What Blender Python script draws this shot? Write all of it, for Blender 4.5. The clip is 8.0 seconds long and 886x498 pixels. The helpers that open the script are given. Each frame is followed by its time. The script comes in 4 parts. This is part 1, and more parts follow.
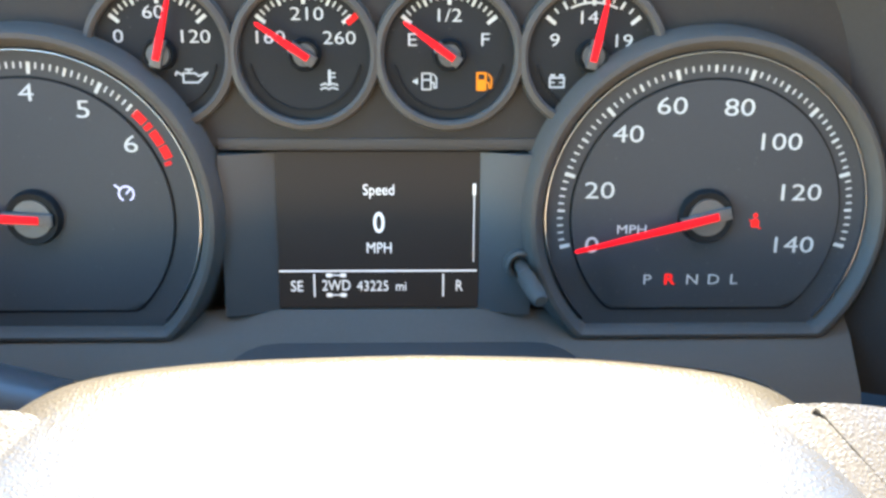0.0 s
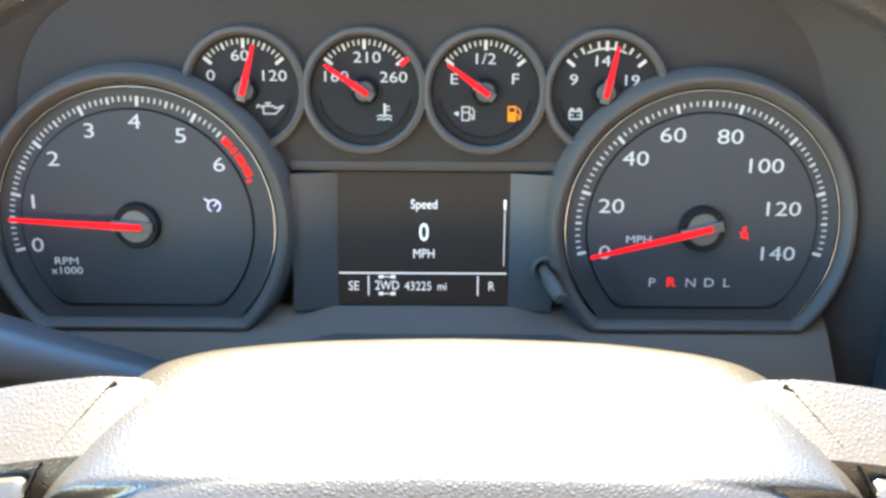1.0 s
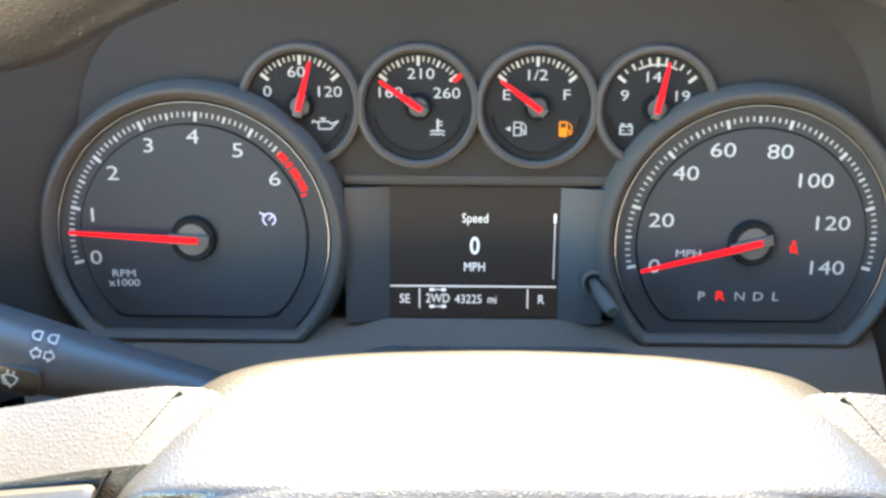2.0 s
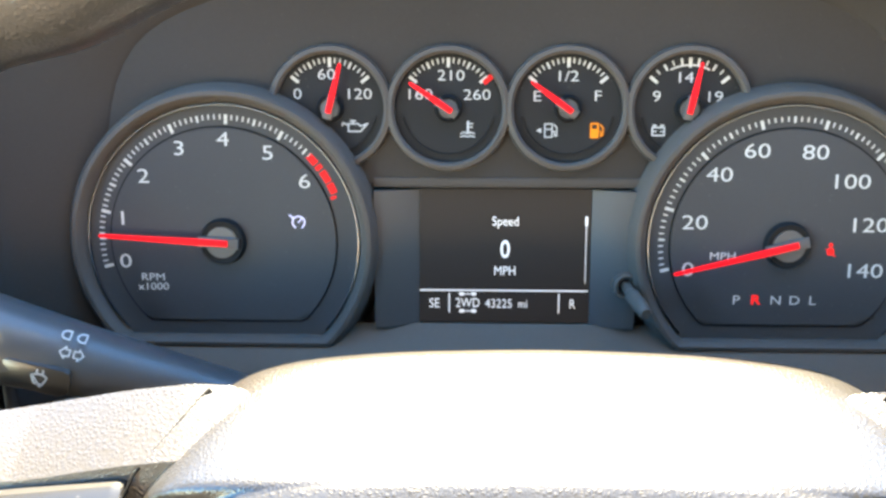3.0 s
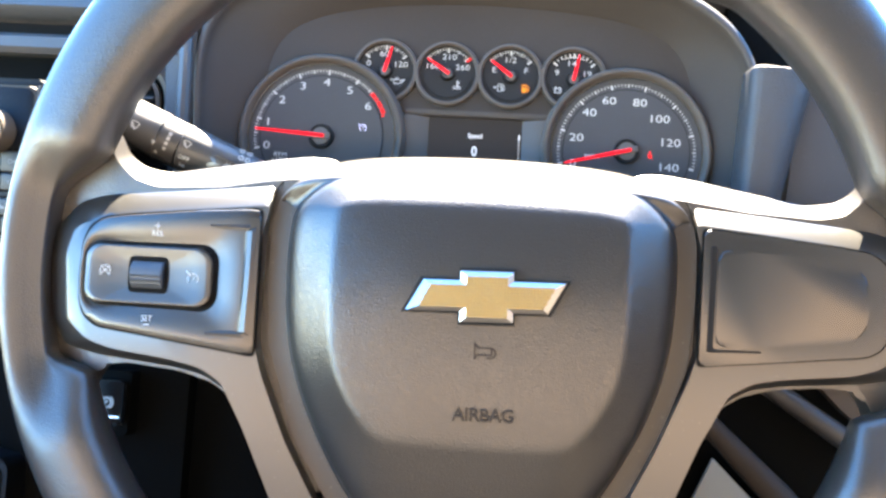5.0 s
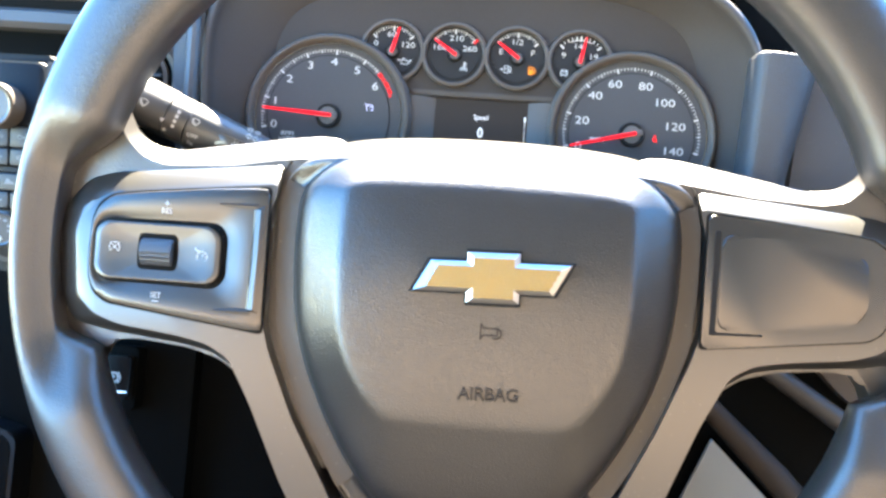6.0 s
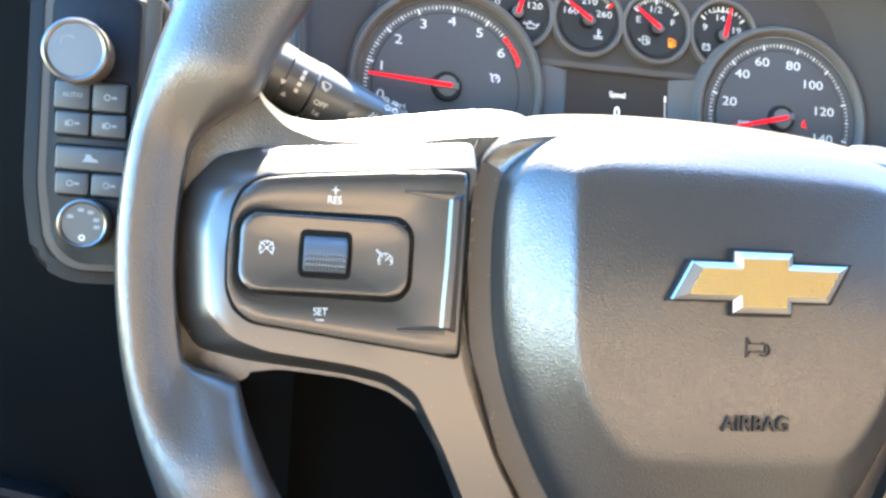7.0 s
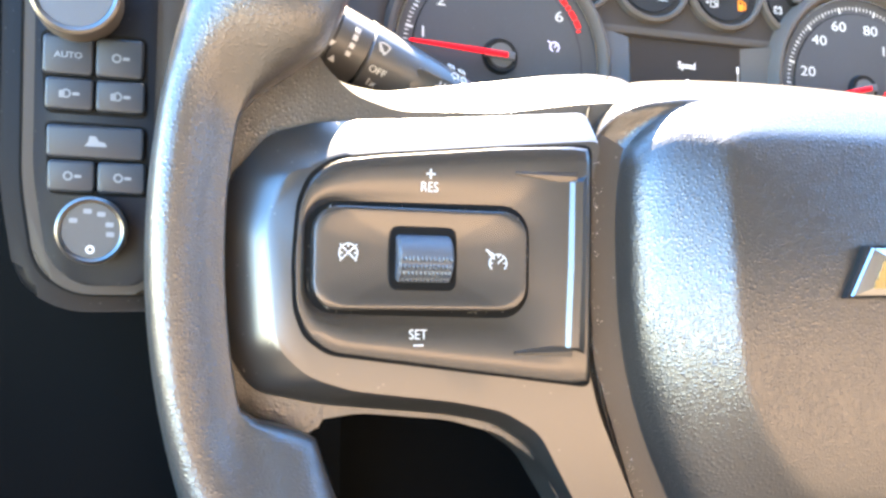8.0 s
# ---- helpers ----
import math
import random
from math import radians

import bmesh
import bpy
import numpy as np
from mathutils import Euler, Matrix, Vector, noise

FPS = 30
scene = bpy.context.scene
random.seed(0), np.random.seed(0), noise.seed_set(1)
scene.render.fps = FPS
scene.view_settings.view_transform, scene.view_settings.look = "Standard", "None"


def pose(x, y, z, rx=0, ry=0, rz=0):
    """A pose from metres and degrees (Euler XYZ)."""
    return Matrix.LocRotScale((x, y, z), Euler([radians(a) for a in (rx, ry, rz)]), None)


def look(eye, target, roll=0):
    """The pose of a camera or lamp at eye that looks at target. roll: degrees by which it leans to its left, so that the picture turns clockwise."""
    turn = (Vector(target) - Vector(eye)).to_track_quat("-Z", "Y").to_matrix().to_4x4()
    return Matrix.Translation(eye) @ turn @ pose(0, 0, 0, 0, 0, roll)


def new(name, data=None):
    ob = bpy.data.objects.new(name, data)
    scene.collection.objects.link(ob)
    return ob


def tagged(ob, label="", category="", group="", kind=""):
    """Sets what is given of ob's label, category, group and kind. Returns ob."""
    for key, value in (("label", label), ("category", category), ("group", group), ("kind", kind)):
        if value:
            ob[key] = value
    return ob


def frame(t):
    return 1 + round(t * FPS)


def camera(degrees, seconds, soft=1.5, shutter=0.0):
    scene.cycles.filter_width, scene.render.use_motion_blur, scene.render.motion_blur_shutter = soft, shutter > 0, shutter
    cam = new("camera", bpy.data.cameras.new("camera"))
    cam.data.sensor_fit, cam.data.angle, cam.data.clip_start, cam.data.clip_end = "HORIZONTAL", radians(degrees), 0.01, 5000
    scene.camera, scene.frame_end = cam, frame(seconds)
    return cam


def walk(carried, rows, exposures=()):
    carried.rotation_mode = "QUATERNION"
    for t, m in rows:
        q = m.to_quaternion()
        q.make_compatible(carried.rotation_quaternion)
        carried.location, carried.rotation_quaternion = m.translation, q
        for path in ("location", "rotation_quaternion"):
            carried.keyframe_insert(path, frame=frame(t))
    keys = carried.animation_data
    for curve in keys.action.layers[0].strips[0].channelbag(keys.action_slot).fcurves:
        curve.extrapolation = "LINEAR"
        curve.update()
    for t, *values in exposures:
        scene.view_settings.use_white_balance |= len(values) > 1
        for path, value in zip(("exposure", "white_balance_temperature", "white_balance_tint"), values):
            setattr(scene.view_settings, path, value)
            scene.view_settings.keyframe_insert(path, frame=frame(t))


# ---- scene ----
cam = camera(50.0, 8.0, soft=2.8)
walk(cam, [
    (0.0, pose(0.0100, -0.2126, 0.9279, 54.27, -0.91, -1.56)),
    (0.5, pose(0.0050, -0.2317, 0.9441, 53.85, -0.91, -1.14)),
    (1.0, pose(0.0048, -0.2524, 0.9502, 55.59, -0.50, -0.15)),
    (1.5, pose(-0.0013, -0.2547, 0.9522, 56.33, -0.18, 0.39)),
    (3.0, pose(-0.0086, -0.2583, 0.9429, 58.39, 0.67, 1.85)),
    (3.5, pose(0.0049, -0.2852, 0.9195, 62.07, 1.01, 3.30)),
    (3.6, pose(0.0087, -0.3419, 0.9371, 62.88, 0.56, 3.49)),
    (3.7, pose(0.0111, -0.3816, 0.9395, 64.62, 0.41, 3.64)),
    (3.8, pose(0.0163, -0.4337, 0.9322, 67.52, 0.11, 4.04)),
    (4.0, pose(0.0240, -0.4873, 0.8835, 74.18, 0.06, 4.39)),
    (4.5, pose(0.0192, -0.5338, 0.8708, 75.14, -1.48, 3.87)),
    (6.0, pose(0.0115, -0.5486, 0.8738, 73.72, -3.06, 3.85)),
    (6.5, pose(-0.0560, -0.5290, 0.8724, 72.88, -4.35, -0.52)),
    (7.0, pose(-0.1712, -0.4530, 0.8347, 74.69, -6.54, -9.87)),
    (7.5, pose(-0.2199, -0.3908, 0.8108, 76.25, -6.15, -15.96)),
    (8.0, pose(-0.2195, -0.3640, 0.8013, 76.60, -5.85, -16.88)),
], [(0.0, 4.65, 8500, 3), (3.5, 4.6, 8700, 5), (4.5, 4.75, 8200, 10), (6.0, 5.03, 7800, 6), (7.0, 5.23, 7900, 5), (8.0, 5.42, 8800, 12)])

# ---- world, sun, exposure ----
SUN_EL, SUN_AZ = 51.0, 2.0          # degrees above the horizon; degrees from straight ahead towards the passenger side
world = bpy.data.worlds.new("sky")
scene.world = world
world.use_nodes = True
wn = world.node_tree.nodes
sky = wn.new("ShaderNodeTexSky")
sky.sky_type, sky.sun_disc = "NISHITA", False
sky.air_density, sky.dust_density, sky.ozone_density = 0.8, 0.1, 4.0
sky.sun_elevation, sky.sun_rotation = radians(SUN_EL), radians(SUN_AZ)
wn["Background"].inputs["Strength"].default_value = 0.15
deep = wn.new("ShaderNodeHueSaturation")
deep.inputs["Saturation"].default_value = 1.25     # a clear, deep blue sky
world.node_tree.links.new(sky.outputs[0], deep.inputs["Color"])
world.node_tree.links.new(deep.outputs[0], wn["Background"].inputs["Color"])
sun = new("sun", bpy.data.lights.new("sun", "SUN"))
sun.data.energy, sun.data.angle, sun.data.color = 5.0, radians(0.5), (1.0, 0.95, 0.87)
el, az = radians(SUN_EL), radians(SUN_AZ)
sun_way = Vector((math.sin(az) * math.cos(el), math.cos(az) * math.cos(el), math.sin(el)))
sun.matrix_world = look(sun_way * 4, (0, 0, 0))


# ---- materials ----
def material(name, colour, rough=0.5, metal=0.0, grain=0.0, grain_scale=700.0, vary=0.12, fine=0.0, fine_scale=3000.0,
             specular=0.5, glow=None, glow_strength=0.0, dust=0.0, coat=0.0, patch=9.0):
    """Plastic, rubber, paint or metal: a colour with slow and fine changes, pebbled grain and fine relief."""
    m = bpy.data.materials.new(name)
    m.use_nodes = True
    n, l = m.node_tree.nodes, m.node_tree.links
    b = n["Principled BSDF"]
    b.inputs["Metallic"].default_value = metal
    b.inputs["Specular IOR Level"].default_value = specular
    b.inputs["Coat Weight"].default_value = coat
    at = n.new("ShaderNodeTexCoord")
    slow = n.new("ShaderNodeTexNoise")
    slow.inputs["Scale"].default_value, slow.inputs["Detail"].default_value = patch, 4.0
    l.new(at.outputs["Object"], slow.inputs["Vector"])
    quick = n.new("ShaderNodeTexNoise")
    quick.inputs["Scale"].default_value, quick.inputs["Detail"].default_value = 900.0, 3.0
    l.new(at.outputs["Object"], quick.inputs["Vector"])
    blend = n.new("ShaderNodeMath")
    blend.operation = "MULTIPLY_ADD"
    l.new(quick.outputs["Fac"], blend.inputs[0])
    blend.inputs[1].default_value = 0.3
    l.new(slow.outputs["Fac"], blend.inputs[2])
    ramp = n.new("ShaderNodeMapRange")
    ramp.inputs[1].default_value, ramp.inputs[2].default_value = 0.40, 0.90
    ramp.inputs[3].default_value, ramp.inputs[4].default_value = 1 - vary, 1 + vary
    l.new(blend.outputs[0], ramp.inputs[0])
    mix = n.new("ShaderNodeVectorMath")
    mix.operation = "SCALE"
    mix.inputs[0].default_value = colour
    l.new(ramp.outputs[0], mix.inputs["Scale"])
    base = mix.outputs[0]
    if dust:
        specks = n.new("ShaderNodeTexVoronoi")
        specks.inputs["Scale"].default_value = 260.0
        l.new(at.outputs["Object"], specks.inputs["Vector"])
        cut = n.new("ShaderNodeMapRange")
        cut.inputs[1].default_value, cut.inputs[2].default_value = 0.10, 0.06
        cut.inputs[3].default_value, cut.inputs[4].default_value = 0.0, dust
        l.new(specks.outputs["Distance"], cut.inputs[0])
        over = n.new("ShaderNodeMix")
        over.data_type = "RGBA"
        l.new(cut.outputs[0], over.inputs[0])
        l.new(base, over.inputs[6])
        over.inputs[7].default_value = (0.45, 0.42, 0.38, 1)
        base = over.outputs[2]
    l.new(base, b.inputs["Base Color"])
    shine = n.new("ShaderNodeMapRange")
    shine.inputs[1].default_value, shine.inputs[2].default_value = 0.3, 0.7
    shine.inputs[3].default_value, shine.inputs[4].default_value = max(rough - 0.03, 0.02), min(rough + 0.03, 1)
    l.new(quick.outputs["Fac"], shine.inputs[0])
    if rough > 0.42:
        l.new(shine.outputs[0], b.inputs["Roughness"])
    else:
        b.inputs["Roughness"].default_value = rough
    last = None
    if grain:
        cells = n.new("ShaderNodeTexVoronoi")
        cells.feature = "DISTANCE_TO_EDGE"
        cells.inputs["Scale"].default_value = grain_scale
        warp = n.new("ShaderNodeVectorMath")
        warp.operation = "MULTIPLY_ADD"
        l.new(quick.outputs["Color"], warp.inputs[0])
        warp.inputs[1].default_value = (0.0008, 0.0008, 0.0008)
        l.new(at.outputs["Object"], warp.inputs[2])
        l.new(warp.outputs[0], cells.inputs["Vector"])
        crease = n.new("ShaderNodeMapRange")
        crease.interpolation_type = "SMOOTHSTEP"
        crease.inputs[1].default_value, crease.inputs[2].default_value = 0.0, 0.5
        l.new(cells.outputs["Distance"], crease.inputs[0])
        last = n.new("ShaderNodeBump")
        last.inputs["Strength"].default_value, last.inputs["Distance"].default_value = grain, 0.0006
        l.new(crease.outputs[0], last.inputs["Height"])
    if fine:
        small = n.new("ShaderNodeTexNoise")
        small.inputs["Scale"].default_value = fine_scale
        l.new(at.outputs["Object"], small.inputs["Vector"])
        bump = n.new("ShaderNodeBump")
        bump.inputs["Strength"].default_value, bump.inputs["Distance"].default_value = fine, 0.0002
        l.new(small.outputs["Fac"], bump.inputs["Height"])
        if last:
            l.new(last.outputs[0], bump.inputs["Normal"])
        last = bump
    if last:
        l.new(last.outputs[0], b.inputs["Normal"])
    if glow:
        b.inputs["Emission Color"].default_value = (*glow, 1)
        b.inputs["Emission Strength"].default_value = glow_strength * 0.125
    return m


RIM_GRIP = material("rim_grip", (0.031, 0.0275, 0.0245), 0.31, specular=0.82, grain=0.20, grain_scale=850, vary=0.15)
PAD_SKIN = material("pad_skin", (0.0190, 0.0174, 0.0160), 0.29, specular=0.82, grain=0.20, grain_scale=850, vary=0.12)
SPOKE_PLASTIC = material("spoke_plastic", (0.018, 0.017, 0.016), 0.30, specular=0.9, vary=0.1, dust=0.12)
SWITCH_PLASTIC = material("switch_plastic", (0.015, 0.0135, 0.0125), 0.27, specular=0.8, vary=0.04)
GAP_BLACK = material("gap_black", (0.004, 0.004, 0.004), 0.8, vary=0.3, specular=0.08)
# grey rubber; the blue in its colour stands for reflected sky
WHEEL_RUBBER = material("wheel_rubber", (0.040, 0.046, 0.056), 0.45, fine=0.2)
DASH_SKIN = material("dash_skin", (0.032, 0.032, 0.033), 0.5, grain=0.4, grain_scale=800, vary=0.15)
DASH_PLASTIC = material("dash_plastic", (0.035, 0.035, 0.037), 0.45, fine=0.3, vary=0.15, dust=0.1)
HOOD_PLASTIC = material("hood_plastic", (0.0370, 0.0315, 0.0280), 0.6, fine=0.2, vary=0.2, dust=0.02, specular=0.15)
MASK_PLASTIC = material("mask_plastic", (0.054, 0.047, 0.043), 0.55, fine=0.1, vary=0.1, specular=0.25)
BEZEL_PLASTIC = material("bezel_plastic", (0.080, 0.067, 0.057), 0.5, fine=0.1, vary=0.12, specular=0.15)
LEVER_GREY = material("lever_grey", (0.050, 0.051, 0.053), 0.38, vary=0.08)
# dial colours lifted to stand in for haze and bounce off the sunlit wheel
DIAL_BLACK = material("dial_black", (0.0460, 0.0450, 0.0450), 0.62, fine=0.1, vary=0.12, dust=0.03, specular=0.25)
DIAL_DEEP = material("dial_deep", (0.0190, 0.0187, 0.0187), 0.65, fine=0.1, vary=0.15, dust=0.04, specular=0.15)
EMBOSS = material("emboss", (0.010, 0.010, 0.010), 0.45, vary=0.1, specular=0.3)
STRIP_BROWN = material("strip_brown", (0.026, 0.0225, 0.0195), 0.42, fine=0.25, fine_scale=1500, vary=0.15, dust=0.25)
PANEL_BLACK = material("panel_black", (0.0055, 0.0055, 0.006), 0.4, vary=0.15, specular=0.1, dust=0.05)
CHROME = material("chrome", (0.5, 0.5, 0.5), 0.22, metal=1.0, vary=0.05)
EMBLEM_CHROME = material("emblem_chrome", (0.42, 0.42, 0.42), 0.30, metal=1.0, vary=0.04)
SATIN_RING = material("satin_ring", (0.12, 0.116, 0.112), 0.33, metal=1.0, vary=0.06)
BRONZE = material("bronze_ground", (0.13, 0.075, 0.025), 0.5, metal=0.3, vary=0.08)
GOLD = material("gold_mesh", (0.32, 0.19, 0.055), 0.42, metal=0.3, grain=0.5, grain_scale=1500, vary=0.08)
PRINT_WHITE = material("print_white", (0.42, 0.42, 0.40), 0.6, vary=0.06, glow=(1, 0.98, 0.92), glow_strength=0.04)
PRINT_ICON = material("print_icon", (0.45, 0.45, 0.44), 0.6, vary=0.06)
PRINT_DIM = material("print_dim", (0.10, 0.11, 0.125), 0.6, vary=0.1)
PRINT_DARK = material("print_dark", (0.010, 0.010, 0.010), 0.6, vary=0.1, specular=0.15)
NEEDLE_RED = material("needle_red", (0.6, 0.012, 0.018), 0.5, vary=0.06, specular=0.08, glow=(1.0, 0.005, 0.012), glow_strength=0.36)
SIGN_RED = material("sign_red", (0.6, 0.012, 0.015), 0.5, vary=0.06, specular=0.08, glow=(1.0, 0.03, 0.03), glow_strength=0.28)
MARK_RED = material("mark_red", (0.55, 0.015, 0.018), 0.5, vary=0.08, specular=0.08, glow=(1.0, 0.04, 0.04), glow_strength=0.14)
LAMP_AMBER = material("lamp_amber", (0.12, 0.05, 0.0), 0.5, vary=0.05, glow=(1.0, 0.30, 0.0), glow_strength=0.36)
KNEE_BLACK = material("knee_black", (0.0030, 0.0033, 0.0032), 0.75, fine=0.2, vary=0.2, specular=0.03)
# plate and keys: black plastic with the sky's blue reflection put into the colour
PLATE_SKY_TINT = material("plate_sky_tint", (0.005, 0.006, 0.008), 0.45, fine=0.15, vary=0.1, dust=0.04, specular=0.12)
KEY_SKY_TINT = material("key_sky_tint", (0.0135, 0.0165, 0.0215), 0.4, fine=0.2, vary=0.1, specular=0.3)
HUB_GREY = material("hub_grey", (0.075, 0.071, 0.068), 0.45, fine=0.15)
SCREEN = material("screen_glass", (0.014, 0.013, 0.013), 0.4, vary=0.02, specular=0.2, glow=(1.0, 0.85, 0.8), glow_strength=0.006)
SCREEN_TEXT = material("screen_text", (0.6, 0.6, 0.6), 0.5, vary=0.02, glow=(1.0, 0.97, 0.95), glow_strength=0.20)
LAMP_VIOLET = material("lamp_violet", (0.5, 0.5, 0.7), 0.5, vary=0.02, glow=(0.75, 0.72, 1.0), glow_strength=0.18)
LEDGE_BROWN = material("ledge_brown", (0.105, 0.084, 0.068), 0.6, fine=0.1, vary=0.1, specular=0.08)
# lifted in colour likewise, for bounce light on the lower cluster
FILLET = material("fillet", (0.066, 0.060, 0.055), 0.5, vary=0.08, specular=0.3)
CRUMBS = material("crumbs", (0.42, 0.39, 0.34), 0.9, vary=0.2)
TRIM_BROWN = material("trim_brown", (0.030, 0.025, 0.021), 0.45, fine=0.1, vary=0.12, specular=0.15)
# the next five cover the unseen cabin shell, toned for bounce and reflections
ROOF_CLOTH = material("roof_cloth", (0.42, 0.40, 0.37), 0.9, fine=0.4, vary=0.1)
CABIN_TRIM = material("cabin_trim", (0.20, 0.155, 0.12), 0.7, fine=0.3, vary=0.15)
SEAT_CLOTH = material("seat_cloth", (0.05, 0.042, 0.036), 0.85, grain=0.4, grain_scale=900, vary=0.12)
REAR_CLOTH = material("rear_cloth", (0.28, 0.20, 0.143), 0.9, fine=0.3, vary=0.15)
REAR_DARK = material("rear_dark", (0.105, 0.08, 0.062), 0.9, fine=0.3, vary=0.15)
CARPET = material("carpet", (0.03, 0.03, 0.032), 0.95, fine=0.8, vary=0.2)
SILL_BEIGE = material("sill_beige", (0.20, 0.205, 0.18), 0.6, fine=0.2, vary=0.06)

# ---- helpers of this scene ----
MM = 0.001
TILT = radians(20)
CLUSTER = Matrix(((1, 0, 0, 0), (0, math.sin(TILT), -math.cos(TILT), 0), (0, math.cos(TILT), math.sin(TILT), 0.80), (0, 0, 0, 1)))
WHEEL = Matrix(((1, 0, 0, 0.01266), (0, 0.287, -0.958, -0.14597), (0, 0.958, 0.287, 0.74481), (0, 0, 0, 1)))


def thing(name, m, label, category, group="", kind=""):
    ob = new(name)
    ob.empty_display_size = 0.02
    ob.matrix_world = m
    return tagged(ob, label, category, group, kind)


def part(name, bm, mat, parent, label="", sharp=32.0, unit=MM):
    """Links a bmesh, in millimetres of its thing, as one mesh under a thing or a part."""
    bmesh.ops.recalc_face_normals(bm, faces=bm.faces)
    bm.transform(Matrix.Scale(unit, 4))
    me = bpy.data.meshes.new(name)
    bm.to_mesh(me)
    bm.free()
    me.polygons.foreach_set("use_smooth", [True] * len(me.polygons))
    me.set_sharp_from_angle(angle=radians(sharp))
    me.materials.append(mat)
    ob = new(name, me)
    ob.parent = parent
    if label:
        tagged(ob, label)
    return ob


def smooth(ob, levels=2):
    mod = ob.modifiers.new("soft", "SUBSURF")
    mod.levels = mod.render_levels = levels
    return ob


def prism(outline, low, high, bevel=0.0, steps=3, bm=None, top=None):
    """An outline pulled from low to high, with its upper rim rounded. top: another outline for the upper face."""
    bm = bm or bmesh.new()
    top = top or outline
    area = sum(a[0] * b[1] - b[0] * a[1] for a, b in zip(outline, outline[1:] + outline[:1]))
    outline, upper = (outline, top) if area > 0 else (outline[::-1], top[::-1])
    under = [bm.verts.new((x, y, low)) for x, y in outline]
    over = [bm.verts.new((x, y, high)) for x, y in upper]
    top = bm.faces.new(over)
    bm.faces.new(under[::-1])
    k = len(outline)
    for i in range(k):
        bm.faces.new((under[i], under[(i + 1) % k], over[(i + 1) % k], over[i]))
    if bevel:
        bmesh.ops.bevel(bm, geom=list(top.edges), offset=bevel, segments=steps, profile=0.5, affect="EDGES", clamp_overlap=True)
    return bm


def rounded(x0, y0, x1, y1, r, steps=5):
    pts = []
    for cx, cy, a0 in ((x1 - r, y1 - r, 0), (x0 + r, y1 - r, 90), (x0 + r, y0 + r, 180), (x1 - r, y0 + r, 270)):
        for i in range(steps + 1):
            a = radians(a0 + 90 * i / steps)
            pts.append((cx + r * math.cos(a), cy + r * math.sin(a)))
    return pts


def soften(outline, r=4.0, steps=4):
    """Rounds the corners of an outline."""
    out, k = [], len(outline)
    for i in range(k):
        a, b, c = (Vector(outline[j % k]) for j in (i - 1, i, i + 1))
        u, v = (a - b), (c - b)
        d = min(r, 0.45 * u.length, 0.45 * v.length)
        p, q = b + u.normalized() * d, b + v.normalized() * d
        for s in range(steps + 1):
            t = s / steps
            m = (1 - t) ** 2 * p + 2 * t * (1 - t) * b + t ** 2 * q
            out.append((m.x, m.y))
    return out


def lathe(profile, cx=0.0, cy=0.0, a0=0.0, a1=360.0, steps=96, floor=None, closed=True, bm=None):
    """A ring: the profile's (radius, height) pairs swept about (cx, cy). floor: the height in y under which it is cut flat."""
    bm = bm or bmesh.new()
    full = a1 - a0 >= 359.9
    k = steps if full else steps + 1
    rows = []
    for i in range(k):
        a = radians(a0 + (a1 - a0) * i / steps)
        row = []
        for r, h in profile:
            x, y = r * math.cos(a), r * math.sin(a)
            if floor is not None and y < floor * r / profile[0][0]:
                y = floor * r / profile[0][0]
            row.append(bm.verts.new((cx + x, cy + y, h)))
        rows.append(row)
    n = len(profile)
    for i in range(k if full else k - 1):
        for j in range(n if closed else n - 1):
            a, b = rows[i], rows[(i + 1) % k]
            bm.faces.new((a[j], b[j], b[(j + 1) % n], a[(j + 1) % n]))
    if not full and closed:
        bm.faces.new(rows[0])
        bm.faces.new(rows[-1][::-1])
    return bm


def disc(r, z0, z1, cx=0.0, cy=0.0, bevel=0.0, steps=40):
    return prism([(cx + r * math.cos(2 * math.pi * i / steps), cy + r * math.sin(2 * math.pi * i / steps)) for i in range(steps)], z0, z1, bevel)


def tube(path, radii, sides=20, squash=1.0, bm=None):
    """A round body along a path of 3D points, with a radius at each."""
    bm = bm or bmesh.new()
    path = [Vector(p) for p in path]
    rows = []
    for i, p in enumerate(path):
        d = (path[min(i + 1, len(path) - 1)] - path[max(i - 1, 0)]).normalized()
        side = d.cross(Vector((0, 0, 1))).normalized()
        up = side.cross(d)
        rows.append([bm.verts.new(p + radii[i] * (math.cos(a) * up * 1.0 + math.sin(a) * side * squash))
                     for a in (2 * math.pi * s / sides for s in range(sides))])
    for a, b in zip(rows, rows[1:]):
        for s in range(sides):
            bm.faces.new((a[s], a[(s + 1) % sides], b[(s + 1) % sides], b[s]))
    bm.faces.new(rows[0])
    bm.faces.new(rows[-1][::-1])
    return bm


def stroke(points, width, z0, z1, bm=None, closed=False):
    """A flat line of that width along 2D points, as one thin raised band a segment."""
    bm = bm or bmesh.new()
    pts = [Vector(p) for p in points]
    if closed:
        pts.append(pts[0])
    for a, b in zip(pts, pts[1:]):
        d = (b - a)
        if d.length < 1e-6:
            continue
        d.normalize()
        s = Vector((-d.y, d.x)) * width / 2
        e = d * width * 0.35
        prism([tuple(a - e + s), tuple(a - e - s), tuple(b + e - s), tuple(b + e + s)], z0, z1, bm=bm)
    return bm


def arc(cx, cy, r, a0, a1, steps=12):
    return [(cx + r * math.cos(radians(a0 + (a1 - a0) * i / steps)), cy + r * math.sin(radians(a0 + (a1 - a0) * i / steps))) for i in range(steps + 1)]


